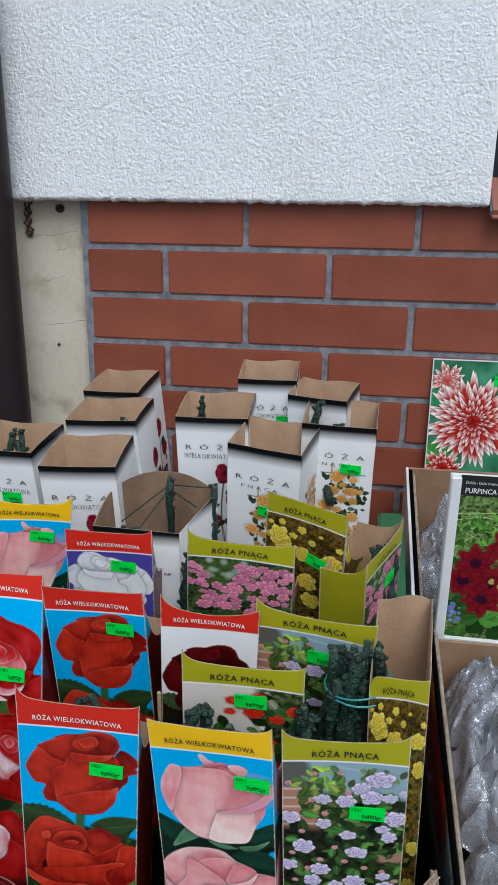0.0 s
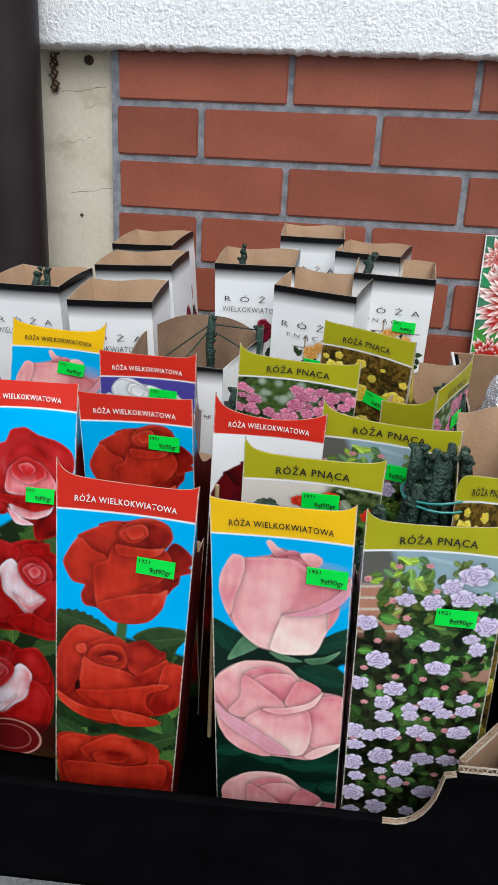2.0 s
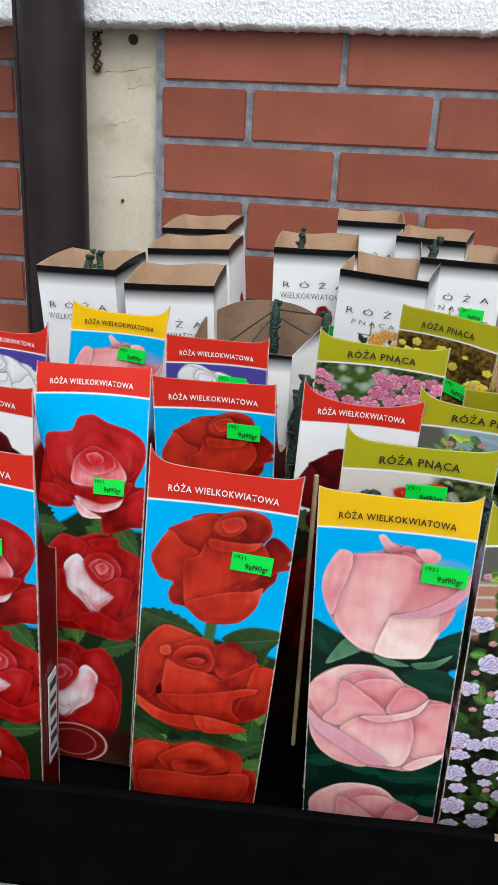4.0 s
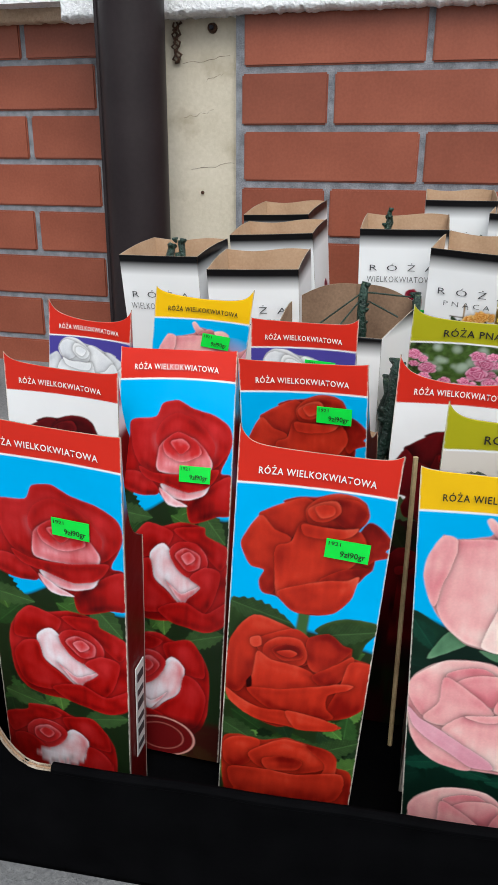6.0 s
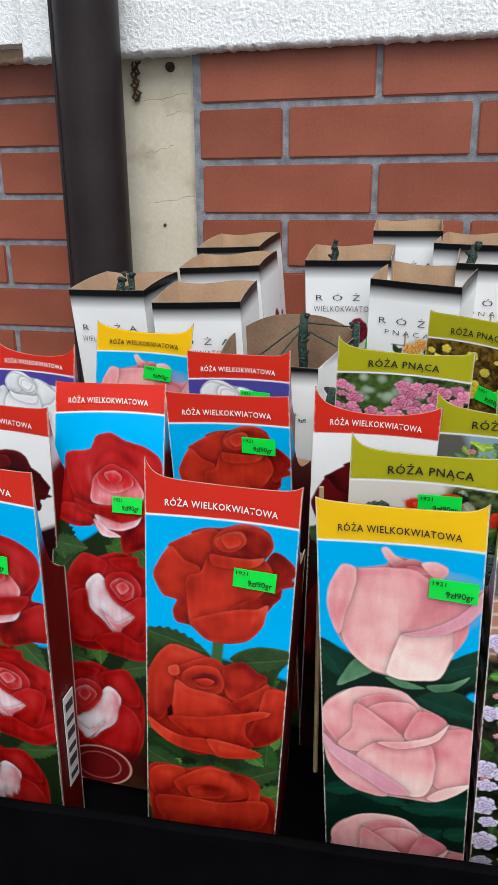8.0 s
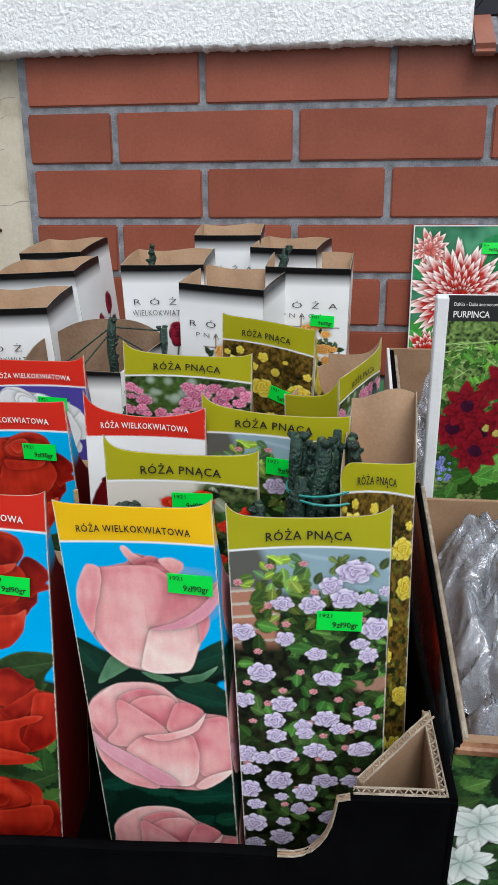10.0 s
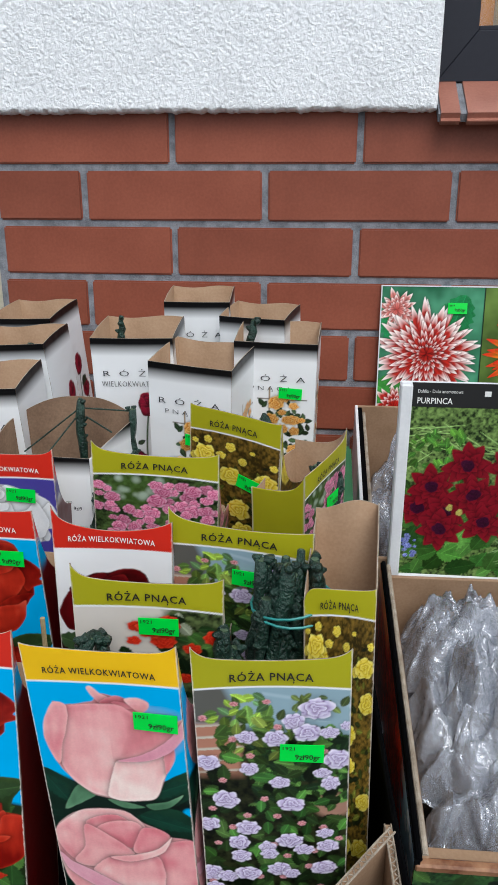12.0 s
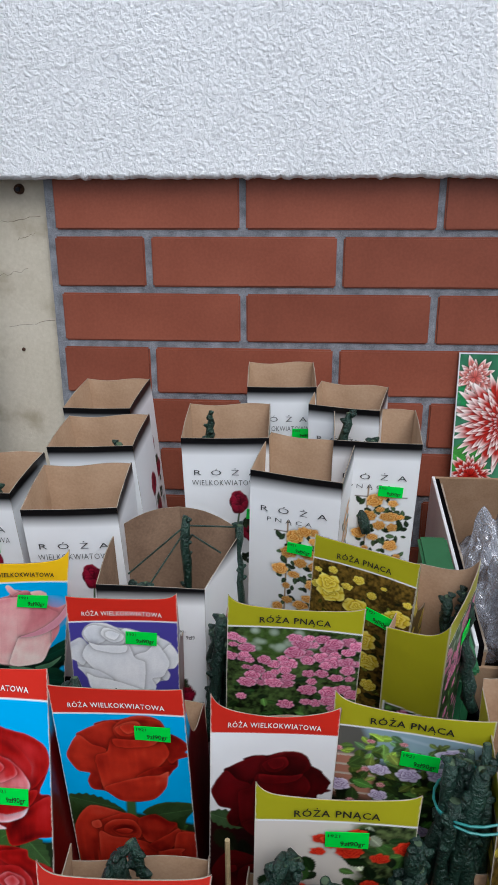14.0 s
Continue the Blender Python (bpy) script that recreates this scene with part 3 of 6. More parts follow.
def leaf(card, cx, cd, L, W, turn, colour, vein=2.1, aa=0.6):
    at = near(card, cx, cd, L * 0.62)
    if not len(at):
        return
    X, D = card.x[at] - cx, card.d[at] - cd
    u, v = X * math.cos(turn) + D * math.sin(turn), -X * math.sin(turn) + D * math.cos(turn)
    s = np.clip(u / L + 0.5, 0, 1)
    half = W * np.sin(np.pi * s**0.8) ** 0.8 * (1 + 0.10 * np.sin(s * 46))
    m_ = soft(half - np.abs(v), aa) * (np.abs(u) < L / 2)
    tone = 0.75 + 0.35 * vnoise(u / 3, v / 3, 4) + 0.2 * (v > 0)
    ribs = np.clip(1 - np.abs(np.sin((u - np.abs(v) * 0.8) * 6.283 / max(2.5, L / 8))) * 4, 0, 1) * 0.35
    spine = np.clip(1 - np.abs(v) / 0.5, 0, 1)
    c = colour * tone[:, None] * (1 + (vein - 1) * np.maximum(ribs, spine))[:, None]
    card.lay(m_, c, at)


def foliage(card, x0, x1, d0, d1, count, seed, tones, size=(5, 11)):
    rng = np.random.RandomState(seed)
    for _ in range(count):
        L = rng.uniform(*size)
        leaf(card, rng.uniform(x0, x1), rng.uniform(d0, d1), L, L * 0.30, rng.rand() * 6.28, tones[rng.randint(len(tones))] * rng.uniform(0.25, 1.35))


def blooms(card, spots, R, pal, seed):
    rng = np.random.RandomState(seed)
    for x, d in spots:
        tint = rng.uniform(0.72, 1.08)
        bloom(card, x, d, R * rng.uniform(0.6, 1.35), [c * tint for c in pal], rng.randint(9999))


def scatter(x0, x1, d0, d1, gap, seed, tries=400):
    rng, out = np.random.RandomState(seed), []
    for _ in range(tries):
        p_ = (rng.uniform(x0, x1), rng.uniform(d0, d1))
        if all(math.hypot(p_[0] - q[0], p_[1] - q[1]) > gap for q in out):
            out.append(p_)
    return out


RED_TONES = [rgb(40, 3, 3), rgb(124, 16, 10), rgb(188, 46, 26), rgb(214, 88, 64)]
DEEP_TONES = [rgb(22, 0, 2), rgb(58, 3, 6), rgb(96, 8, 14), rgb(134, 24, 28)]
PINK_TONES = [rgb(176, 74, 88), rgb(220, 128, 136), rgb(238, 176, 174), rgb(248, 224, 214)]
IVORY_TONES = [rgb(160, 162, 174), rgb(220, 222, 226), rgb(240, 241, 242), rgb(252, 252, 250)]
TWO_TONES = [rgb(66, 2, 4), rgb(158, 14, 12), rgb(190, 40, 42), rgb(220, 128, 134), rgb(238, 226, 232)]
SEPAL = [rgb(30, 66, 44), rgb(96, 140, 104), rgb(164, 196, 160)]
MAUVE = [rgb(196, 116, 136), rgb(222, 152, 168), rgb(238, 190, 202)]
FOREST = [rgb(6, 22, 14), rgb(14, 46, 32), rgb(30, 74, 50)]
MEADOW = [rgb(14, 26, 10), rgb(36, 56, 24), rgb(74, 98, 52)]
RED = (rgb(168, 14, 4), rgb(222, 38, 16), rgb(236, 78, 46))
IVORY = (rgb(236, 236, 240), rgb(252, 252, 250), rgb(255, 255, 252))
LILAC = (rgb(112, 84, 128), rgb(188, 172, 208), rgb(232, 226, 240))
CLIMB = (rgb(138, 30, 72), rgb(214, 100, 144), rgb(242, 184, 206))
GOLD = (rgb(170, 130, 10), rgb(226, 200, 40), rgb(246, 232, 120))
AMBER = (rgb(170, 90, 20), rgb(226, 150, 60), rgb(246, 206, 130))
LEAVES = [rgb(38, 66, 30), rgb(58, 92, 40), rgb(84, 122, 56), rgb(26, 44, 24)]
SKY, CARDWHITE = rgb(22, 170, 232), rgb(238, 238, 238)
BANDS = {"red": rgb(205, 44, 30), "yellow": rgb(240, 190, 12), "olive": rgb(168, 164, 26)}


def wild(card, seed, base=(30, 40, 20), top=(96, 116, 60)):
    """A blurred garden behind the flowers."""
    n1 = fbm(card.x / 14, card.d / 14, seed)
    n2 = fbm(card.x / 2.6, card.d / 2.6, seed + 5)
    t = np.clip(n1 * 0.8 + (n2 - 0.5) * 1.8 + 0.05, 0, 1)[:, None]
    card.col[:] = rgb(*base) * (1 - t) + rgb(*top) * t


def rose_tall(c, pal, dx=0, dd=0, k=1.0, flip=False):
    ink_shape(c, [(5, 64), (14, 49), (15, 43), (29, 36), (28, 33), (37, 29), (46, 28), (57, 24), (66, 24), (74, 28), (77, 36), (75, 42), (72, 47), (72, 50), (83, 59), (83, 71), (79, 77), (75, 83), (73, 95), (65, 106), (59, 109), (49, 111), (38, 109), (29, 101), (20, 99), (17, 91), (20, 82), (12, 81), (8, 75)], pal, 0.56, 0.36, dx, dd, k, flip, shade=0.0)
    ink_shape(c, [(72, 51), (78, 40), (87, 45), (93, 53), (89, 58), (94, 61), (84, 65), (78, 69)], pal, 0.24, 0.43, dx, dd, k, flip)
    ink_shape(c, [(15, 44), (29, 34), (41, 29), (47, 35), (42, 52), (30, 60), (23, 53)], pal, 0.63, 0.36, dx, dd, k, flip)
    ink_shape(c, [(41, 38), (46, 30), (57, 24), (70, 25), (77, 35), (73, 44), (59, 50), (45, 48)], pal, 0.73, 0.49, dx, dd, k, flip)
    ink_shape(c, [(57, 28), (70, 27), (76, 35), (70, 46), (61, 44), (56, 38)], pal, 0.56, 0.33, dx, dd, k, flip)
    ink_shape(c, [(42, 37), (49, 31), (58, 29), (61, 36), (54, 43), (46, 43)], pal, 0.86, 0.56, dx, dd, k, flip)
    ink_shape(c, [(46, 35), (52, 32), (57, 33), (57, 38), (50, 41)], pal, 0.49, 0.75, dx, dd, k, flip)
    ink_shape(c, [(5, 64), (15, 45), (24, 53), (35, 59), (32, 82), (26, 98), (20, 99), (17, 91), (20, 83), (12, 81), (8, 75)], pal, 0.68, 0.40, dx, dd, k, flip)
    ink_shape(c, [(34, 59), (39, 52), (43, 53), (40, 59)], pal, 0.00, 0.05, dx, dd, k, flip, shade=0.0)
    ink_shape(c, [(39, 46), (49, 48), (63, 48), (73, 47), (78, 60), (65, 78), (51, 86), (37, 93), (29, 100), (26, 81), (26, 65), (34, 60)], pal, 0.49, 0.73, dx, dd, k, flip)
    ink_shape(c, [(40, 47), (50, 47), (64, 47), (72, 45), (67, 52), (53, 55), (42, 54)], pal, 0.77, 0.56, dx, dd, k, flip)
    ink_shape(c, [(53, 85), (66, 75), (83, 71), (79, 77), (75, 83), (65, 87)], pal, 0.33, 0.56, dx, dd, k, flip)
    ink_shape(c, [(29, 97), (44, 89), (58, 84), (69, 82), (76, 78), (75, 86), (73, 95), (64, 107), (50, 110), (38, 109)], pal, 0.80, 0.49, dx, dd, k, flip)


def rose_wide(c, pal, dx=0, dd=0, k=1.0, flip=False):
    ink_shape(c, [(2, 140), (8, 128), (16, 117), (27, 122), (40, 123), (51, 128), (63, 123), (72, 130), (78, 133), (79, 139), (92, 143), (92, 159), (91, 177), (83, 187), (69, 194), (76, 198), (73, 202), (56, 205), (44, 204), (37, 206), (25, 203), (14, 198), (4, 190), (1, 182), (1, 161)], pal, 0.59, 0.36, dx, dd, k, flip, shade=0.0)
    ink_shape(c, [(2, 140), (16, 117), (40, 123), (46, 127), (24, 139), (21, 148), (15, 171), (9, 181), (1, 175)], pal, 0.73, 0.40, dx, dd, k, flip)
    ink_shape(c, [(19, 136), (40, 123), (51, 128), (56, 142), (47, 152), (25, 148)], pal, 0.66, 0.43, dx, dd, k, flip)
    ink_shape(c, [(51, 128), (63, 123), (72, 130), (78, 134), (62, 154), (53, 151), (50, 139)], pal, 0.36, 0.68, dx, dd, k, flip)
    ink_shape(c, [(24, 139), (33, 131), (46, 131), (51, 141), (49, 150), (36, 155), (25, 151)], pal, 0.77, 0.56, dx, dd, k, flip)
    ink_shape(c, [(29, 142), (37, 136), (46, 137), (48, 145), (36, 149)], pal, 0.28, 0.68, dx, dd, k, flip)
    ink_shape(c, [(32, 143), (40, 140), (45, 142), (40, 146)], pal, 0.77, 0.36, dx, dd, k, flip)
    ink_shape(c, [(15, 135), (21, 133), (22, 139), (18, 142), (15, 140)], pal, 0.93, 0.71, dx, dd, k, flip)
    ink_shape(c, [(20, 145), (29, 150), (47, 152), (57, 157), (61, 165), (37, 173), (17, 177), (18, 162)], pal, 0.71, 0.59, dx, dd, k, flip)
    ink_shape(c, [(56, 157), (71, 145), (79, 138), (80, 147), (72, 161), (65, 166), (59, 163)], pal, 0.73, 0.36, dx, dd, k, flip)
    ink_shape(c, [(74, 162), (78, 143), (92, 143), (92, 159), (91, 177), (83, 187), (72, 192), (68, 183)], pal, 0.71, 0.36, dx, dd, k, flip)
    ink_shape(c, [(14, 171), (17, 166), (18, 174), (15, 177)], pal, 0.00, 0.05, dx, dd, k, flip, shade=0.0)
    ink_shape(c, [(15, 177), (37, 173), (63, 165), (74, 161), (82, 161), (78, 166), (67, 172), (67, 183), (72, 191), (55, 197), (38, 193), (25, 188)], pal, 0.75, 0.40, dx, dd, k, flip)
    ink_shape(c, [(1, 180), (10, 186), (25, 192), (40, 191), (55, 197), (76, 197), (76, 200), (56, 205), (44, 204), (27, 203), (14, 198), (4, 190)], pal, 0.82, 0.56, dx, dd, k, flip)
    ink_shape(c, [(41, 191), (55, 191), (69, 194), (76, 197), (73, 202), (56, 205), (48, 204)], pal, 0.77, 0.56, dx, dd, k, flip)


def rose_low(c, pal, dx=0, dd=0, k=1.0, flip=False):
    ink_shape(c, [(1, 226), (11, 219), (28, 220), (43, 215), (51, 216), (70, 219), (78, 225), (79, 234), (89, 239), (91, 282), (56, 305), (16, 300), (3, 267)], pal, 0.59, 0.28, dx, dd, k, flip, shade=0.0)
    ink_shape(c, [(2, 228), (13, 220), (26, 221), (23, 238), (12, 250), (3, 245)], pal, 0.71, 0.40, dx, dd, k, flip)
    ink_shape(c, [(19, 235), (32, 222), (43, 216), (57, 218), (73, 224), (72, 237), (53, 246), (29, 246)], pal, 0.80, 0.46, dx, dd, k, flip)
    ink_shape(c, [(29, 237), (44, 232), (56, 234), (52, 243), (33, 246)], pal, 0.40, 0.68, dx, dd, k, flip)
    ink_shape(c, [(57, 219), (70, 219), (78, 226), (78, 243), (68, 249), (71, 233)], pal, 0.43, 0.66, dx, dd, k, flip)
    ink_shape(c, [(6, 251), (29, 247), (53, 247), (83, 240), (81, 265), (47, 279), (13, 272)], pal, 0.75, 0.36, dx, dd, k, flip)


def rose_bud(c, pal, dx=0, dd=0, k=1.0, flip=False):
    ink_shape(c, [(10, 124), (21, 102), (32, 108), (24, 115)], pal, 0.41, 0.59, dx, dd, k, flip, tint=SEPAL)
    ink_shape(c, [(39, 112), (50, 113), (62, 116), (49, 118)], pal, 0.48, 0.20, dx, dd, k, flip, tint=SEPAL)
    ink_shape(c, [(63, 114), (75, 111), (87, 104), (79, 114), (68, 118)], pal, 0.56, 0.26, dx, dd, k, flip, tint=SEPAL)
    ink_shape(c, [(5, 63), (7, 51), (14, 37), (21, 38), (37, 34), (40, 32), (44, 27), (58, 30), (66, 29), (72, 32), (71, 37), (66, 40), (82, 48), (93, 42), (90, 55), (84, 67), (84, 75), (79, 85), (75, 96), (70, 108), (60, 111), (43, 111), (30, 108), (19, 97), (12, 87), (7, 74)], pal, 0.48, 0.63, dx, dd, k, flip, shade=0.0)
    ink_shape(c, [(36, 24), (39, 22), (44, 27), (49, 30), (44, 35), (40, 31)], pal, 0.76, 0.41, dx, dd, k, flip)
    ink_shape(c, [(43, 33), (53, 28), (62, 32), (66, 39), (57, 39), (47, 37)], pal, 0.33, 0.13, dx, dd, k, flip)
    ink_shape(c, [(50, 33), (58, 33), (63, 37), (55, 37)], pal, 0.26, 0.48, dx, dd, k, flip)
    ink_shape(c, [(58, 30), (66, 29), (72, 32), (71, 37), (66, 40), (60, 34)], pal, 0.66, 0.41, dx, dd, k, flip)
    ink_shape(c, [(14, 37), (21, 38), (40, 35), (54, 35), (62, 40), (75, 49), (84, 56), (75, 77), (58, 88), (46, 108), (32, 108), (19, 98), (13, 83), (17, 61)], pal, 0.49, 0.79, dx, dd, k, flip)
    ink_shape(c, [(56, 40), (64, 42), (84, 49), (80, 60), (64, 71), (51, 75), (57, 58)], pal, 0.18, 0.30, dx, dd, k, flip, shade=0.0, blur=26)
    ink_shape(c, [(5, 63), (7, 51), (14, 37), (22, 38), (21, 52), (16, 68), (12, 85), (7, 75)], pal, 0.71, 0.45, dx, dd, k, flip)
    ink_shape(c, [(49, 79), (63, 79), (78, 71), (84, 67), (76, 92), (70, 108), (60, 111), (48, 112), (40, 109), (43, 95)], pal, 0.71, 1.00, dx, dd, k, flip)
    ink_shape(c, [(78, 72), (84, 66), (84, 75), (78, 87)], pal, 0.41, 0.33, dx, dd, k, flip)
    ink_shape(c, [(49, 79), (66, 72), (83, 58), (93, 41), (92, 55), (84, 67), (74, 75), (61, 79)], pal, 0.61, 0.49, dx, dd, k, flip, tint=MAUVE)


def rose_open(c, pal, dx=0, dd=0, k=1.0, flip=False):
    ink_shape(c, [(0, 160), (2, 144), (10, 134), (22, 126), (35, 123), (49, 124), (60, 133), (70, 138), (76, 144), (91, 147), (93, 169), (92, 190), (83, 201), (70, 210), (53, 211), (38, 212), (22, 210), (10, 203), (3, 190), (0, 168)], pal, 0.63, 0.60, dx, dd, k, flip, shade=0.0)
    ink_shape(c, [(1, 159), (2, 144), (22, 126), (49, 124), (60, 135), (59, 140), (50, 159), (29, 178), (11, 174)], pal, 0.79, 0.49, dx, dd, k, flip)
    ink_shape(c, [(22, 137), (32, 130), (44, 128), (51, 135), (38, 144), (27, 144)], pal, 0.33, 0.54, dx, dd, k, flip)
    ink_shape(c, [(28, 143), (37, 135), (52, 132), (59, 138), (55, 148), (50, 157), (39, 151)], pal, 0.60, 0.21, dx, dd, k, flip)
    ink_shape(c, [(21, 139), (35, 146), (51, 160), (47, 165), (22, 178), (10, 174), (19, 159)], pal, 0.41, 0.72, dx, dd, k, flip)
    ink_shape(c, [(51, 158), (59, 138), (70, 138), (76, 144), (68, 157), (58, 162)], pal, 0.28, 0.53, dx, dd, k, flip)
    ink_shape(c, [(67, 161), (75, 149), (91, 147), (93, 169), (92, 190), (77, 198), (69, 193)], pal, 0.38, 0.65, dx, dd, k, flip)
    ink_shape(c, [(66, 207), (76, 197), (92, 190), (83, 201), (72, 209)], pal, 0.90, 0.76, dx, dd, k, flip)
    ink_shape(c, [(22, 180), (35, 167), (47, 169), (66, 162), (70, 175), (69, 193), (64, 206), (53, 208), (40, 199), (28, 187)], pal, 0.48, 0.90, dx, dd, k, flip)
    ink_shape(c, [(35, 167), (51, 163), (68, 155), (77, 144), (72, 157), (62, 164), (47, 170)], pal, 0.84, 0.68, dx, dd, k, flip)
    ink_shape(c, [(0, 168), (4, 181), (13, 191), (29, 200), (41, 209), (38, 213), (22, 211), (10, 203), (3, 190)], pal, 0.76, 0.60, dx, dd, k, flip)
    ink_shape(c, [(0, 167), (9, 176), (22, 183), (40, 194), (52, 202), (54, 208), (41, 209), (29, 201), (13, 191), (4, 182)], pal, 0.76, 0.57, dx, dd, k, flip, tint=MAUVE)


def rose_two_tone(c, pal, dx=0, dd=0, k=1.0, flip=False):
    ink_shape(c, [(11, 57), (30, 53), (36, 42), (48, 39), (60, 45), (76, 49), (88, 58), (90, 73), (83, 93), (91, 96), (92, 124), (81, 128), (62, 135), (58, 123), (43, 122), (33, 112), (19, 116), (4, 109), (1, 83), (9, 70)], pal, 0.34, 0.20, dx, dd, k, flip, shade=0.0)
    ink_shape(c, [(58, 120), (73, 106), (91, 96), (92, 124), (81, 128), (62, 135)], pal, 0.35, 0.15, dx, dd, k, flip)
    ink_shape(c, [(1, 99), (19, 98), (34, 109), (33, 115), (19, 116), (4, 109)], pal, 0.35, 0.18, dx, dd, k, flip)
    ink_shape(c, [(11, 57), (30, 53), (36, 42), (48, 39), (60, 45), (76, 49), (88, 58), (90, 73), (78, 90), (56, 98), (33, 98), (19, 92), (12, 76)], pal, 0.39, 0.26, dx, dd, k, flip)
    ink_shape(c, [(35, 57), (48, 49), (66, 56), (78, 74), (71, 87), (41, 85), (31, 72)], pal, 0.31, 0.36, dx, dd, k, flip, blur=10)
    ink_shape(c, [(34, 77), (43, 68), (61, 68), (75, 84), (72, 95), (48, 97), (33, 95)], pal, 0.57, 0.77, dx, dd, k, flip)
    ink_shape(c, [(37, 73), (48, 64), (62, 70), (67, 80), (53, 87), (40, 83)], pal, 0.44, 0.59, dx, dd, k, flip)
    ink_shape(c, [(43, 72), (52, 69), (58, 75), (51, 81)], pal, 0.66, 0.44, dx, dd, k, flip)
    ink_shape(c, [(36, 105), (58, 109), (76, 97), (71, 111), (58, 117), (43, 115)], pal, 0.98, 0.86, dx, dd, k, flip)
    ink_shape(c, [(35, 109), (48, 117), (58, 122), (43, 122)], pal, 0.82, 0.93, dx, dd, k, flip)
    ink_shape(c, [(18, 93), (33, 98), (58, 96), (81, 91), (74, 105), (58, 111), (38, 106), (24, 102)], pal, 0.36, 0.22, dx, dd, k, flip)


def rose_heart(c, pal, dx=0, dd=0, k=1.0, flip=False):
    ink_shape(c, [(16, 150), (26, 138), (38, 140), (53, 135), (71, 137), (74, 144), (91, 153), (92, 179), (92, 211), (78, 221), (61, 219), (48, 216), (33, 217), (19, 213), (11, 198), (10, 166)], pal, 0.35, 0.22, dx, dd, k, flip, shade=0.0)
    ink_shape(c, [(16, 150), (26, 138), (38, 140), (48, 145), (41, 159), (26, 166), (14, 166)], pal, 0.36, 0.20, dx, dd, k, flip)
    ink_shape(c, [(48, 142), (71, 137), (74, 144), (91, 153), (86, 170), (71, 157)], pal, 0.29, 0.36, dx, dd, k, flip)
    ink_shape(c, [(30, 162), (41, 153), (51, 165), (61, 172), (74, 181), (64, 193), (56, 202), (46, 192), (33, 181)], pal, 1.00, 0.88, dx, dd, k, flip)
    ink_shape(c, [(45, 159), (53, 151), (66, 151), (75, 161), (74, 172), (62, 179), (51, 172)], pal, 0.41, 0.52, dx, dd, k, flip)
    ink_shape(c, [(50, 162), (58, 155), (69, 160), (69, 170), (60, 173)], pal, 0.68, 0.44, dx, dd, k, flip)
    ink_shape(c, [(55, 162), (61, 158), (66, 163), (60, 168)], pal, 0.47, 0.75, dx, dd, k, flip)
    ink_shape(c, [(43, 183), (56, 192), (71, 184), (67, 191), (60, 198), (55, 198)], pal, 0.75, 0.95, dx, dd, k, flip)
    ink_shape(c, [(74, 169), (86, 173), (81, 196), (71, 209), (60, 198), (71, 186), (62, 179)], pal, 0.38, 0.18, dx, dd, k, flip)
    ink_shape(c, [(19, 171), (30, 167), (34, 183), (47, 194), (56, 204), (38, 210), (19, 208), (12, 185)], pal, 0.37, 0.22, dx, dd, k, flip)
    ink_shape(c, [(38, 207), (58, 199), (76, 206), (92, 195), (92, 211), (78, 221), (61, 219), (48, 216)], pal, 0.35, 0.18, dx, dd, k, flip)


def paint_red(c, w):
    c.lay(soft(c.d - 128 - 6 * np.sin(c.x / 20 + 2.6), 3), rgb(30, 44, 20))
    foliage(c, 0, w, 140, 330, 60, 4, LEAVES, (18, 34))
    c.lay(soft(3.6 - np.abs(c.x - 47 + 0.05 * (c.d - 100)), 1.6) * (c.d > 100) * (c.d < 134), rgb(58, 92, 48))
    ink_shape(c, [(1, 107), (14, 109), (29, 111), (42, 122), (27, 124), (16, 118), (8, 129), (1, 140)], MEADOW, 0.7, 0.4)
    ink_shape(c, [(54, 122), (63, 113), (78, 109), (94, 112), (86, 127), (82, 139), (72, 132), (63, 125)], MEADOW, 0.8, 0.35)
    for x, d, length, turn in ((20, 114, 40, 0.25), (74, 121, 38, -0.25), (12, 216, 36, 0.5), (60, 222, 44, 0.1), (78, 216, 36, -0.5), (30, 224, 40, -0.3)):
        leaf(c, x, d, length, 8, turn, rgb(44, 66, 34), 2.4)
    rose_low(c, RED_TONES)
    rose_wide(c, RED_TONES)
    rose_tall(c, RED_TONES)


def paint_pink(c, w):
    c.lay(soft(c.d - 96 - 10 * np.sin(c.x / 24 - 0.3), 3), rgb(8, 30, 22))
    foliage(c, 0, w, 116, 330, 40, 9, [rgb(12, 46, 34), rgb(22, 64, 46), rgb(8, 30, 22)], (18, 34))
    c.lay(soft(4 - np.hypot(c.x - 90, c.d - 122), 2), SKY)
    ink_shape(c, [(62, 113), (73, 99), (93, 87), (96, 101), (84, 115), (70, 118)], FOREST, 0.8, 0.4)
    ink_shape(c, [(55, 130), (67, 121), (83, 120), (95, 131), (92, 148), (76, 142), (63, 138)], FOREST, 0.7, 0.3)
    ink_shape(c, [(-2, 94), (12, 98), (21, 108), (12, 126), (-1, 127)], FOREST, 0.6, 0.3)
    for x, d, length, turn in ((78, 103, 34, -0.45), (76, 132, 36, 0.3), (8, 110, 26, 1.0), (14, 212, 30, -0.3), (70, 216, 40, -0.2), (40, 214, 30, 0.2)):
        leaf(c, x, d, length, 6, turn, rgb(16, 54, 40), 1.9)
    rose_open(c, PINK_TONES, 4, 106)
    rose_open(c, PINK_TONES)
    rose_bud(c, PINK_TONES, 0, 3)


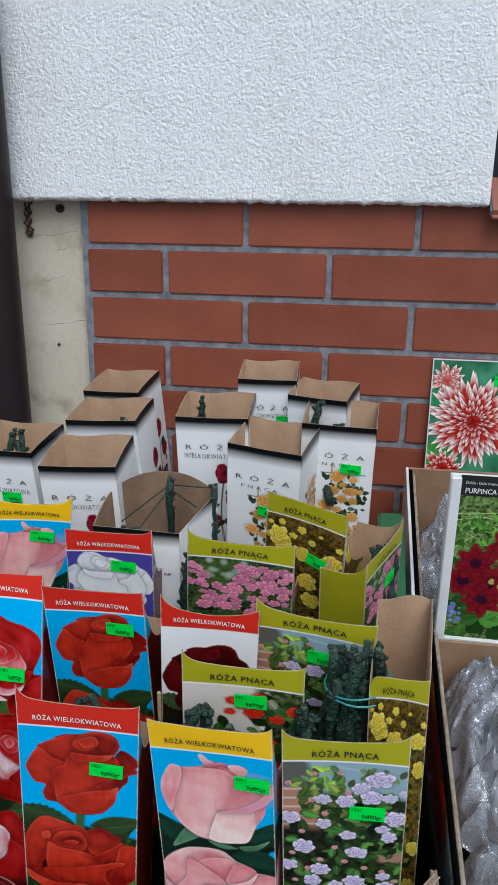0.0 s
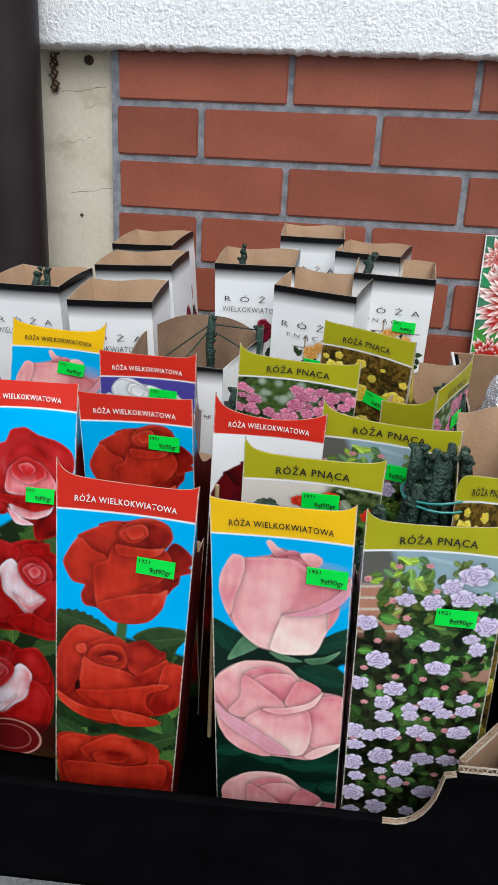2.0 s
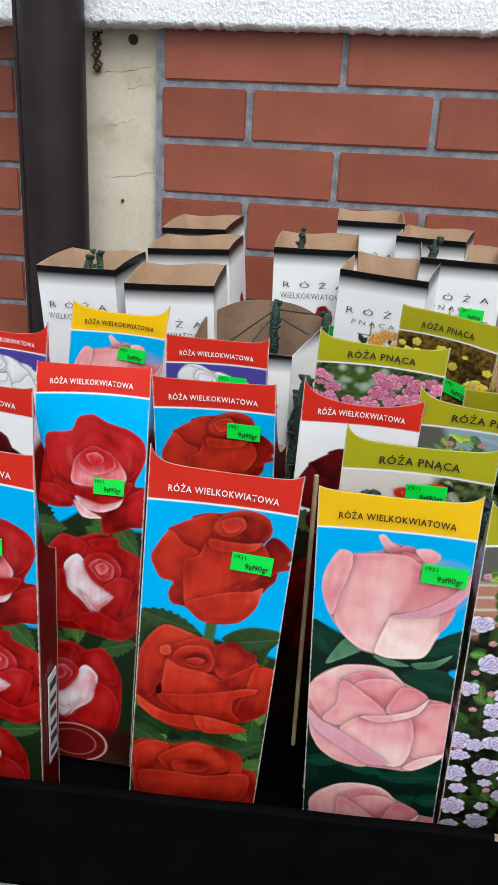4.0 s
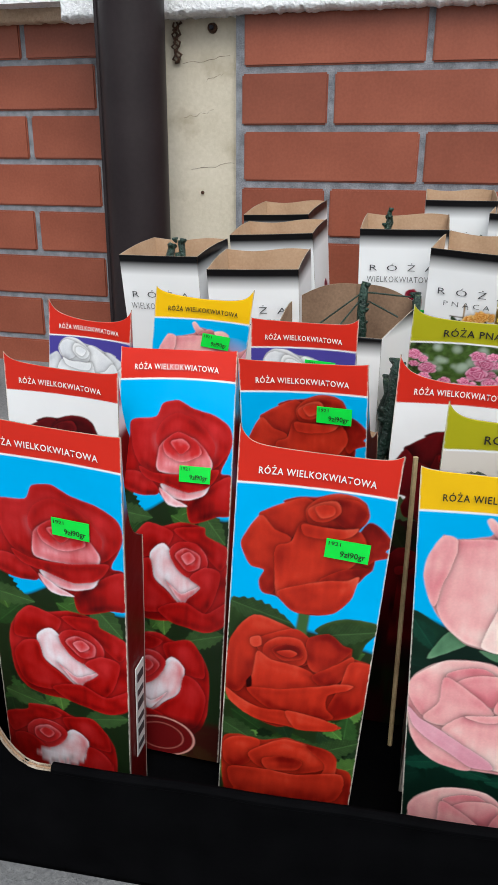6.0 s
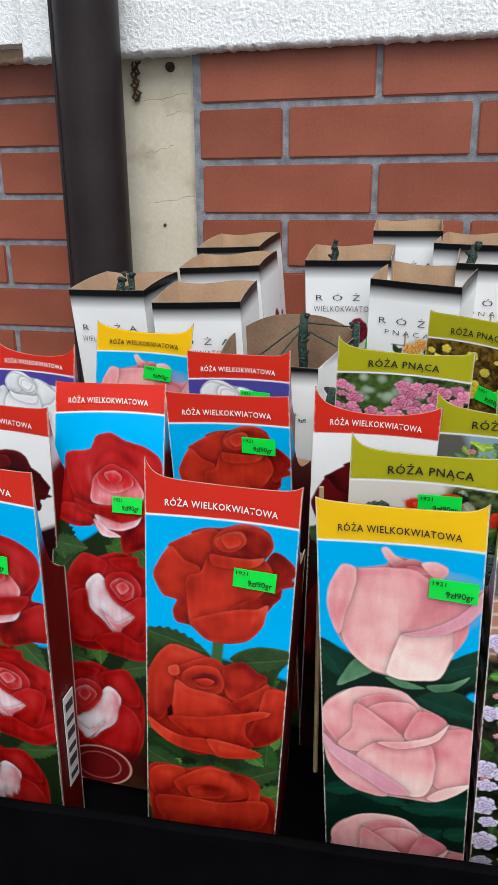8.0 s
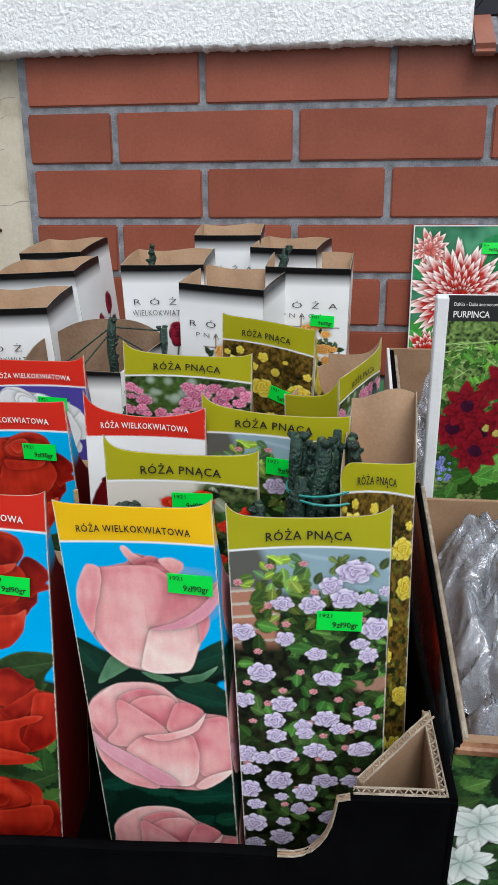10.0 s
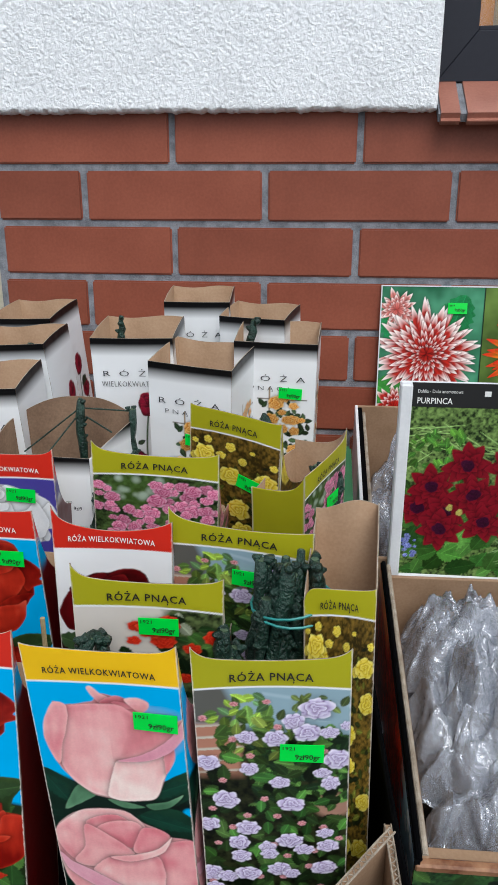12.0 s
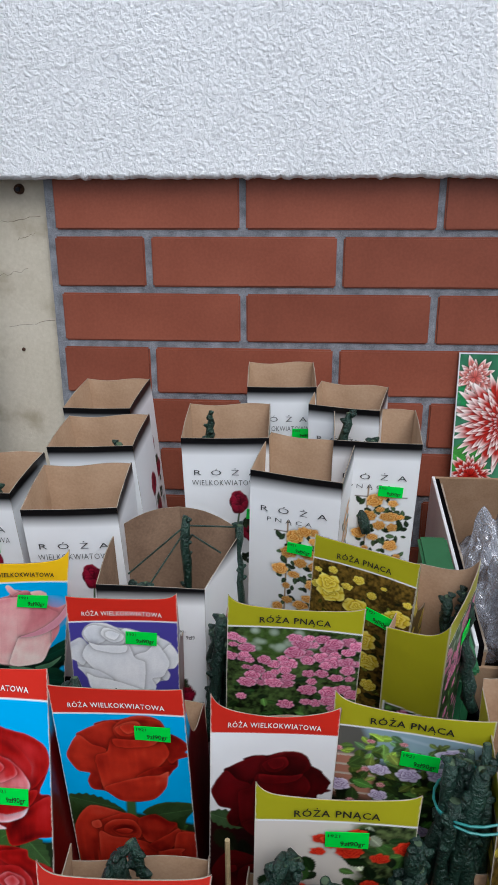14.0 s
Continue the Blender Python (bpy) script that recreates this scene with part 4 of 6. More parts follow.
def paint_bico(c, w):
    c.lay(soft(c.d - 122 - 8 * np.sin(c.x / 11), 3), rgb(26, 40, 20))
    foliage(c, 0, w, 122, 330, 44, 14, LEAVES, (18, 34))
    for x, d, length, turn in ((14, 132, 34, 0.1), (78, 136, 34, 0.9), (20, 224, 36, 0.2), (76, 226, 32, -0.3)):
        leaf(c, x, d, length, 8, turn, rgb(52, 78, 40), 2.2)
    rose_heart(c, TWO_TONES, 0, 92, 1.0, True)
    rose_heart(c, TWO_TONES)
    rose_two_tone(c, TWO_TONES)
    c.lay(soft(c.d - 296, 6) * 0.85, rgb(52, 8, 10))
    r_ = np.hypot((c.x - 44) / 28, (c.d - 312) / 16)
    c.lay(soft(1 - r_, 0.04), rgb(96, 14, 16))
    c.lay(soft(0.03 - np.abs(r_ - 0.97), 0.03), rgb(206, 150, 140))
    c.lay(soft(0.02 - np.abs(r_ - 0.66), 0.03) * 0.7, rgb(180, 110, 100))


def paint_white_rose(c, w):
    foliage(c, 0, w, 104, 330, 26, 9, LEAVES, (20, 34))
    rose_tall(c, IVORY_TONES, 30, 14, 0.72, True)
    rose_tall(c, IVORY_TONES, -3, 1, 1.0, True)


def paint_deep(c, w):
    c.lay(soft(c.d - 104 - 5 * np.sin(c.x / 9), 5), rgb(40, 8, 10))
    foliage(c, 0, w, 120, 330, 24, 12, [rgb(22, 30, 16), rgb(34, 40, 20)], (20, 34))
    leaf(c, 16, 108, 36, 9, 0.3, rgb(60, 84, 50))
    rose_wide(c, DEEP_TONES, 0, 26, 0.98)
    rose_tall(c, DEEP_TONES, 36, 30, 0.6, True)
    rose_tall(c, DEEP_TONES, -4, 14, 1.0)


LILAC_HIGH = ((71, 36, 11), (58, 45, 7), (66, 54, 9), (79, 54, 6), (89, 49, 4), (30, 57, 7), (47, 58, 8), (6, 77, 8), (84, 75, 9), (31, 82, 6), (49, 93, 7), (75, 86, 6), (80, 94, 6), (16, 107, 9), (56, 111, 9))
LILAC_LOW = ((5, 128, 7), (29, 131, 8), (23, 144, 7), (41, 148, 6), (55, 142, 9), (77, 136, 6), (79, 147, 8), (64, 150, 7), (24, 156, 7), (42, 154, 6), (5, 172, 8), (15, 175, 7), (28, 172, 9), (48, 168, 8), (56, 172, 6), (77, 167, 9), (6, 185, 7))


def paint_lilac(c, w):
    wild(c, 2, (4, 7, 3), (44, 48, 26))
    c.lay(soft(50 - c.d + 14 * fbm(c.x / 16, c.d / 9, 4) - 0.12 * (91 - c.x), 10) * 0.9, rgb(150, 176, 188))
    c.lay(soft(1.2 - np.abs(c.d - 26 - 0.2 * (c.x - 50)) % 14, 1.5) * (c.d < 46) * (c.x > 40) * 0.3, rgb(196, 214, 222))
    c.lay(soft(26 - c.x - 0.4 * np.abs(c.d - 40), 6) * (c.d < 46) * 0.9, rgb(84, 76, 64))
    course = (c.d - 50 + 0.1 * c.x) % 9
    bricks = soft(24 - c.x + 6 * fbm(c.x / 6, c.d / 6, 12), 6) * soft(c.d - 47, 4) * soft(86 - c.d, 10)
    c.lay(bricks, rgb(176, 122, 100)), c.lay(bricks * soft(course - 7.2, 1), rgb(196, 188, 172))
    c.lay(soft(10 - np.hypot((c.x - 82) / 1.2, c.d - 112), 4) * 0.7, rgb(186, 140, 120))
    foliage(c, 30, w, 52, 112, 150, 36, LEAVES, (6, 13))
    foliage(c, 8, 44, 26, 52, 34, 38, [rgb(140, 168, 62), rgb(112, 148, 70), rgb(96, 132, 84)], (6, 12))
    foliage(c, 50, w, 24, 40, 14, 39, [rgb(120, 138, 70), rgb(84, 100, 56)], (5, 9))
    foliage(c, 14, 60, 44, 76, 50, 31, [rgb(96, 118, 46), rgb(120, 136, 60), rgb(60, 84, 36)], (6, 12))
    foliage(c, 0, w, 80, 330, 330, 34, [rgb(30, 46, 22), rgb(48, 72, 32), rgb(14, 22, 10), rgb(66, 92, 44)], (7, 15))
    foliage(c, 0, w, 70, 170, 30, 37, [rgb(74, 120, 50), rgb(60, 104, 46)], (9, 14))
    for i, (x, d) in enumerate(scatter(4, w - 4, 30, 220, 13, 8, 60)):
        bloom(c, x, d, 2.6, (rgb(150, 60, 70), rgb(206, 128, 134), rgb(232, 180, 184)), i)
    for i, (x, d, r_) in enumerate(LILAC_HIGH + LILAC_LOW):
        bloom(c, x, d, r_ * 0.98, LILAC, i + 30)
    blooms(c, scatter(4, w - 4, 188, 330, 14, 6, 170), 7.6, LILAC, 4)


def paint_climb(c, w):
    wild(c, 6, (14, 24, 10), (84, 108, 56))
    for i in range(20):
        rng = np.random.RandomState(i)
        x, d = rng.uniform(10, 60), rng.uniform(24, 44)
        c.lay(soft(rng.uniform(1.5, 4) - np.hypot(c.x - x, c.d - d), 3) * 0.8, rgb(206, 220, 206))
    c.lay(soft(30 - np.hypot(c.x - 36, (c.d - 38) * 1.6), 12) * 0.5, rgb(70, 98, 40))
    foliage(c, 0, w, 50, 330, 280, 41, LEAVES + [rgb(18, 30, 14)], (4, 10))
    blooms(c, scatter(46, w - 2, 28, 52, 6.5, 2, 160) + scatter(1, 14, 30, 52, 6.5, 4, 60) + scatter(12, 44, 48, 78, 6.5, 3, 130), 5.6, CLIMB, 12)
    blooms(c, scatter(56, w - 2, 54, 100, 8.0, 5, 60) + scatter(4, w - 4, 84, 330, 11, 9, 200), 5.6, CLIMB, 13)


def paint_gold(c, w):
    wild(c, 8, (44, 36, 10), (132, 104, 40))
    plank = np.abs((c.x + 4) % 17 - 8.5)
    c.lay(soft(0.7 - plank, 1) * (c.d < 90) * 0.6, rgb(60, 42, 14))
    foliage(c, 0, w, 34, 330, 240, 43, [rgb(70, 78, 26), rgb(96, 100, 36), rgb(36, 44, 16), rgb(20, 28, 12)], (5, 11))
    blooms(c, scatter(4, w - 4, 28, 70, 13, 11, 40), 4.5, GOLD, 18)
    blooms(c, scatter(4, w - 4, 50, 330, 22, 12, 160), 11.0, GOLD, 14)
    bloom(c, 16, 44, 12, GOLD, 3)


def paint_scarlet(c, w):
    wild(c, 9, (16, 26, 12), (96, 112, 66))
    c.lay(soft(50 - c.x + 12 * fbm(c.x / 9, c.d / 9, 2), 7), rgb(214, 206, 196))
    foliage(c, 52, w, 26, 330, 150, 47, LEAVES + [rgb(190, 200, 170), rgb(20, 40, 22)], (7, 15))
    foliage(c, 4, 60, 58, 330, 90, 48, LEAVES, (7, 15))
    blooms(c, scatter(36, 62, 27, 48, 9, 15, 90) + scatter(66, w - 4, 40, 60, 14, 17, 20) + scatter(6, w - 6, 74, 330, 18, 16, 120), 7.5, RED, 16)


def paint_plain_white(c, w, amber):
    c.lay(soft(13.5 - c.d, 14), rgb(14, 14, 16))
    if amber:
        c.lay(soft(0.8 - np.abs(c.x - 40), 0.8) * (c.d > 52) * (c.d < 200), rgb(150, 120, 80))
        c.lay(soft(0.6 - np.abs(c.d - 66), 0.8) * (c.x > 26) * (c.x < 82), rgb(90, 70, 50))
        foliage(c, 30, 84, 68, 220, 110, 51, [rgb(40, 58, 34), rgb(70, 92, 60)], (6, 11))
        blooms(c, scatter(46, 74, 62, 92, 9, 21, 60) + scatter(32, 84, 90, 220, 11.5, 22, 120), 7.4, AMBER, 23)
    else:
        c.lay(soft(1.0 - np.abs(c.x - 58 - 4 * np.sin(c.d / 30)), 0.8) * (c.d > 92), rgb(60, 84, 44))
        rose(c, 58, 78, 11, (rgb(70, 6, 20), rgb(150, 20, 50), rgb(190, 60, 84)), 24, RINGS[2:], 1.4)
        rose(c, 70, 116, 11, (rgb(70, 6, 20), rgb(150, 20, 50), rgb(190, 60, 84)), 25, RINGS[2:], 1.3)
        rose(c, 44, 150, 11, (rgb(70, 6, 20), rgb(150, 20, 50), rgb(190, 60, 84)), 26, RINGS[2:], 1.3)
        foliage(c, 46, 76, 100, 240, 18, 55, [rgb(46, 60, 40)], (8, 14))


MOTIFS = {
    "red": ("red", SKY, paint_red), "pink": ("yellow", SKY, paint_pink), "bico": ("red", SKY, paint_bico),
    "white_rose": ("red", rgb(74, 66, 150), paint_white_rose), "deep": ("red", CARDWHITE, paint_deep),
    "lilac": ("olive", rgb(60, 66, 46), paint_lilac), "climb": ("olive", rgb(60, 66, 46), paint_climb),
    "gold": ("olive", rgb(60, 66, 46), paint_gold), "scarlet": ("olive", rgb(60, 66, 46), paint_scarlet),
}


SHEET_STEP = 0.45
SHEETS = {}


def sheet(motif):
    """Each picture is laid out once, 91 mm wide, and shared by all faces that carry it."""
    if motif not in SHEETS:
        gx, gd = np.arange(0, 91 + SHEET_STEP, SHEET_STEP), np.arange(-14, 346, SHEET_STEP)
        X, D = np.meshgrid(gx, gd)
        c = Card(X.ravel(), D.ravel(), CARDWHITE if motif not in MOTIFS else MOTIFS[motif][1])
        if motif in MOTIFS:
            MOTIFS[motif][2](c, 91)
        else:
            paint_plain_white(c, 91, motif == "plain_amber")
        SHEETS[motif] = c.col.reshape(len(gd), len(gx), 3)
    return SHEETS[motif]


def sample(grid, x, d):
    u = np.clip(x / SHEET_STEP, 0, grid.shape[1] - 1.001)
    v = np.clip((d + 14) / SHEET_STEP, 0, grid.shape[0] - 1.001)
    i, j = u.astype(int), v.astype(int)
    fu, fv = (u - i)[:, None], (v - j)[:, None]
    return (grid[j, i] * (1 - fu) + grid[j, i + 1] * fu) * (1 - fv) + (grid[j + 1, i] * (1 - fu) + grid[j + 1, i + 1] * fu) * fv


def picture(motif, x, d, w, side=False, band_low=26):
    """The ink of a whole face at points x, d."""
    c = Card(x, d, CARDWHITE)
    c.col = sample(sheet(motif), x if side and w < 89 else x / w * 91, d)
    if motif in MOTIFS:
        band = MOTIFS[motif][0]
        if band == "olive":
            line = band_low + 0 * x if side else 21.5 - 3.0 * np.sin(np.pi * np.clip(x / w, 0, 1))
        else:
            line = 24.5 - 3.0 * np.sin(np.pi * np.clip(x / w * 0.8, 0, 1))
        c.lay(soft(line + 1.3 - d, 0.5), CARDWHITE)
        c.lay(soft(line - d, 0.5), BANDS[band])
        if band == "olive" and side:
            c.lay(soft(2.2 - x, 0.8) * (d > line), BANDS[band])
            c.lay(soft(1.0 - np.abs(x - 3.0), 0.6) * (d > line), CARDWHITE)
        if side and band == "red":
            c.lay(soft(d - 48, 8), rgb(96, 12, 12))
    if motif in MOTIFS:
        wear = fbm(x / 2.5, d / 2.5, 77)
        edge = np.minimum(x, w - x)
        c.lay(soft(0.55 - edge + 0.9 * (wear - 0.55), 0.5) * 0.8, rgb(222, 214, 200))
    return c.col


# ---- lettering ----
GLYPHS = {}


def text_mesh(words, bold=0.0, spacing=1.0):
    """The built-in font as a flat mesh of unit width, centred, standing in x and z."""
    key = (words, bold, spacing)
    if key not in GLYPHS:
        cu = bpy.data.curves.new("lettering", "FONT")
        cu.body, cu.align_x, cu.align_y, cu.offset, cu.space_character, cu.resolution_u = words, "CENTER", "CENTER", bold, spacing, 2
        ob = new("lettering", cu)
        dg = bpy.context.evaluated_depsgraph_get()
        me = bpy.data.meshes.new_from_object(ob.evaluated_get(dg))
        bpy.data.objects.remove(ob)
        co = np.zeros(3 * len(me.vertices))
        me.vertices.foreach_get("co", co)
        co = co.reshape(-1, 3)
        GLYPHS[key] = (me, co)
    return GLYPHS[key]


def lettering(name, words, width, height, mat, parent, matrix, bold=0.0, spacing=1.0, arch=0.0, thick=0.0):
    me0, co = text_mesh(words, bold, spacing)
    me = me0.copy()
    lo, hi = co.min(0), co.max(0)
    x = (co[:, 0] - (lo[0] + hi[0]) / 2) / (hi[0] - lo[0]) * width
    z = (co[:, 1] - (lo[1] + hi[1]) / 2) / (hi[1] - lo[1]) * height
    z = z + arch * (1 - (2 * x / width) ** 2)
    me.vertices.foreach_set("co", np.stack([x, 0 * x, z], -1).astype(np.float32).ravel())
    if thick:
        bm = bmesh.new()
        for k in (-1, 0, 1):
            bm.from_mesh(me)
            bm.verts.ensure_lookup_table()
            for v in bm.verts[-len(x):]:
                v.co.x += k * thick
                v.co.y -= 0.00006 * k
        bm.to_mesh(me)
        bm.free()
    me.materials.clear()
    me.materials.append(mat)
    me.update()
    ob = new(name, me)
    ob.parent, ob.matrix_basis = parent, matrix
    return ob


# ---- rose cartons ----
def panel(name, parent, w, top, h, motif, matrix, step, side=False, bow=0.0, shown=0.165, band_low=26):
    """One wall of a carton: printed outside, kraft inside, with the thickness of board. top(u): the height of its upper edge."""
    nx = max(9, int(w / step))
    fine = min(shown, h)
    rows = np.r_[np.linspace(0, 1 - fine / (h), 12)[:-1], np.linspace(1 - fine / (h), 1, max(9, int(fine / step)))]
    nz = len(rows)
    u = np.linspace(0, 1, nx)
    T = np.array([top(v) for v in u])
    X = np.repeat((u * w)[None], nz, 0)
    Z = T[None] * rows[:, None]
    Y = -bow * np.sin(np.pi * u)[None] * (0.4 + 0.6 * rows[:, None]) + 0.0012 * (fbm(X * 22, Z * 22, 31) - 0.5)
    v = np.stack([X - w / 2, Y, Z], -1).reshape(-1, 3)
    col = picture(motif, X.ravel() * 1000, (h - Z.ravel()) * 1000, w * 1000, side, band_low)
    n0 = len(v)
    k = np.arange(nx - 1)
    b0, b1 = v[:nx] + (0, 0.0009, 0), v[-nx:] + (0, 0.0009, 0)
    topi = n0 - nx
    quads = [grid_quads(nx, nz), np.stack([n0 + k + 1, n0 + k, n0 + nx + k, n0 + nx + k + 1], -1), np.stack([topi + k, topi + k + 1, n0 + nx + k + 1, n0 + nx + k], -1)]
    mi = np.r_[np.zeros(len(quads[0])), np.ones(len(quads[1])), np.full(len(quads[2]), 2)]
    ob = arrays(name, np.concatenate([v, b0, b1]), np.concatenate(quads), [M["print"], M["kraft"], M["edge"]], mi, np.concatenate([col, np.ones((2 * nx, 3)) * 0.4]), parent)
    ob.matrix_basis = matrix
    return ob


TITLES = {"red": ("RÓŻA WIELKOKWIATOWA", 0.065, 0.0060, "ink_white", 0.0138), "yellow": ("RÓŻA WIELKOKWIATOWA", 0.065, 0.0060, "ink_black", 0.0138), "olive": ("RÓŻA PNACA", 0.047, 0.0074, "ink_black", 0.0112)}


def sticker(parent, x, z, turn=0.0, text="9zł90gr", code="1921", w=0.026, h=0.0128):
    bm = box_bm(-w / 2, w / 2, -0.0003, 0.0002, -h / 2, h / 2)
    for v in bm.verts:
        if v.co.x > 0 and v.co.z < 0:
            v.co.y -= 0.0006
    st = part("price_sticker", bm, M["green"], parent, "neon green price sticker", pose(x, -0.0022, z, 0, turn, 0))
    if text:
        lettering("price_text", text, 0.0150, 0.0052, M["ink_black"], st, pose(0.0035, -0.0012, -0.0026, 0, 0, 0), 0.008)
        lettering("code_text", code, 0.0072, 0.0026, M["ink_black"], st, pose(-0.0078, -0.0008, 0.0040, 0, 0, 0), 0.004)
    return st


def carton(tl, tr, motif, lean, label, depth=0.076, step=0.00065, ears=(0.006, 0.006), sag=0.0, tilt=0.0, tag=None, group="rose cartons", floor=None, back_drop=0.0, skew=0.0, shown=0.165, band_low=26):
    """A tall open carton whose front upper edge runs from tl to tr; lean: degrees by which its head nods towards the street."""
    a, c = Vector(tl), Vector(tr)
    w = (c - a).length
    yaw = math.degrees(math.atan2(c.y - a.y, c.x - a.x))
    z_top = (a.z + c.z) / 2
    mid = (a + c) / 2
    ly = mid.y + math.tan(radians(lean)) * (z_top - ground_z(mid.y)) if floor is None else mid.y
    base = (ground_z(ly) + 0.006) if floor is None else floor
    h = (z_top - base) / math.cos(radians(lean))
    roll = math.degrees(math.atan2(-(c.z - a.z), w)) + skew
    rot = pose(0, 0, 0, 0, 0, yaw) @ pose(0, 0, 0, lean) @ pose(0, 0, 0, 0, roll, 0)
    m = Matrix.Translation(mid) @ rot @ pose(0, 0, -h)
    plainbox = motif.startswith("plain")
    ob = thing("rose_carton", label, "carton", group, m)
    el, er = ears
    front = lambda u: h + el * math.exp(-u / 0.05) + er * math.exp(-(1 - u) / 0.05) - sag * 4 * u * (1 - u) + tilt * (0.5 - u) * w
    fp = panel("front_panel", ob, w, front, h, motif, pose(0, 0, 0), step, bow=0.0012, shown=shown)
    rough_step = max(step * 2, 0.0016)
    hl, hr = front(0), front(1)
    if plainbox:
        side = lambda u, h0: h0 + 0.002 * math.sin(3 * u)
        back = lambda u: h - 0.001 + 0.0015 * math.sin(7 * u)
    else:
        fall = 0.085 + back_drop
        side = lambda u, h0: h0 - fall * (1 - math.exp(-u / 0.16)) * (0.8 + 0.2 * u)
        back = lambda u: h - fall + 0.004 * math.sin(5 * u)
    panel("side_panel", ob, depth, lambda u: side(u, hr), h, motif, pose(w / 2, depth / 2, 0, 0, 0, 90), rough_step, True, shown=shown)
    panel("side_panel", ob, depth, lambda u: side(1 - u, hl), h, motif, pose(-w / 2, depth / 2, 0, 0, 0, -90), rough_step, True, shown=shown, band_low=band_low)
    panel("back_panel", ob, w, back, h, motif, pose(0, depth, 0, 0, 0, 180), 0.004, True)
    part("bottom_panel", box_bm(-w / 2 + 0.001, w / 2 - 0.001, 0.001, depth - 0.001, 0.0, 0.002), M["kraft"], ob)
    if plainbox:
        lettering("title", "RÓŻA", w * 0.74, 0.0085, M["ink_grey"], fp, pose(0, -0.0022, h - 0.0400), -0.006, 2.2)
        sub = ("PNĄCA", 0.5) if motif == "plain_amber" else ("WIELKOKWIATOWA", 0.80)
        lettering("subtitle", sub[0], w * sub[1], 0.0065, M["ink_grey"], fp, pose(-0.004 if sub[1] < 0.6 else 0, -0.0022, h - 0.0535), -0.010, 1.6 if sub[1] < 0.6 else 1.1)
    else:
        t, tw, th, tm, td = TITLES[MOTIFS[motif][0]]
        lettering("title", t, tw * w / 0.09, th, M[tm], fp, pose(0, -0.0026, h - td), 0.014, 1.12, 0.0012)
        if "PNACA" in t:
            lettering("ogonek", ",", 0.0010, 0.0018, M[tm], fp, pose(0.262 * tw * w / 0.09, -0.0026, h - td - 0.0040))
    if tag:
        sticker(fp, tag[0], h - tag[1], tag[2] if len(tag) > 2 else 3.0)
    return ob


# first row, nearest the street
bico_box = carton((-0.218, -0.745, 0.335), (-0.118, -0.746, 0.332), "bico", 5, "blue carton with red and white roses in a black tray", depth=0.030, step=0.0005, shown=0.27, ears=(0.003, 0.001), tag=(0.0150, 0.0680, 0), skew=2)
carton((-0.048, -0.738, 0.338), (0.043, -0.730, 0.322), "red", 4, "blue carton printed with red roses, torn top edge", step=0.0005, shown=0.27, ears=(0.012, 0.004), tag=(0.0220, 0.0600, 2), skew=-6)
carton((0.053, -0.742, 0.331), (0.144, -0.745, 0.330), "pink", 6, "blue carton with yellow band and pink roses", step=0.0005, shown=0.27, ears=(0.002, 0.006), tag=(0.0300, 0.0480, 2), skew=-2)
carton((0.150, -0.737, 0.329), (0.240, -0.730, 0.322), "lilac", 5, "olive-banded carton printed with lilac climbing roses", step=0.0005, shown=0.27, ears=(0.008, 0.006), sag=0.001, tag=(0.0170, 0.0680, 2), skew=-6)
side_label = part("barcode_label", box_bm(0.0510, 0.0515, 0.010, 0.024, 0.05, 0.135), M["ink_white"], bico_box, "white printed strip")
for k in range(6):
    part("print_bar", box_bm(0.0516, 0.0519, 0.012, 0.022, 0.056 + 0.013 * k, 0.061 + 0.013 * k + 0.002 * (k % 2)), M["ink_grey"], side_label)
# second row
carton((-0.265, -0.630, 0.340), (-0.173, -0.627, 0.333), "deep", 5, "white carton with red band and dark red rose", ears=(0.006, 0.002), sag=0.001)
carton((-0.190, -0.580, 0.346), (-0.093, -0.585, 0.343), "bico", -15, "blue carton with red and white roses leaning back", step=0.0006, shown=0.32, ears=(0.001, 0.001), tag=(0.0190, 0.0960, 0), floor=0.03, skew=-4)
carton((-0.088, -0.600, 0.345), (0.008, -0.601, 0.347), "red", 5, "blue carton with red band and red rose", step=0.0006, ears=(0.001, 0.001), tag=(0.0240, 0.0390, 2))
carton((0.030, -0.620, 0.352), (0.116, -0.616, 0.349), "deep", 5, "white carton with red band and dark red rose", ears=(0.010, 0.002), sag=0.007)
carton((0.064, -0.682, 0.341), (0.161, -0.679, 0.339), "scarlet", 5, "olive-banded carton printed with scarlet climbing roses", ears=(0.010, 0.004), sag=0.001, tag=(0.0070, 0.0330, -1))
carton((0.112, -0.608, 0.352), (0.216, -0.620, 0.348), "lilac", 5, "olive-banded carton with lilac roses and waxed stems", ears=(0.008, 0.001), sag=0.003, tag=(0.0080, 0.0420, 2))
carton((0.211, -0.664, 0.328), (0.256, -0.667, 0.338), "gold", 3, "bright olive carton with yellow roses, torn open", depth=0.088, shown=0.30, ears=(-0.012, 0.002), back_drop=-0.102, skew=11)
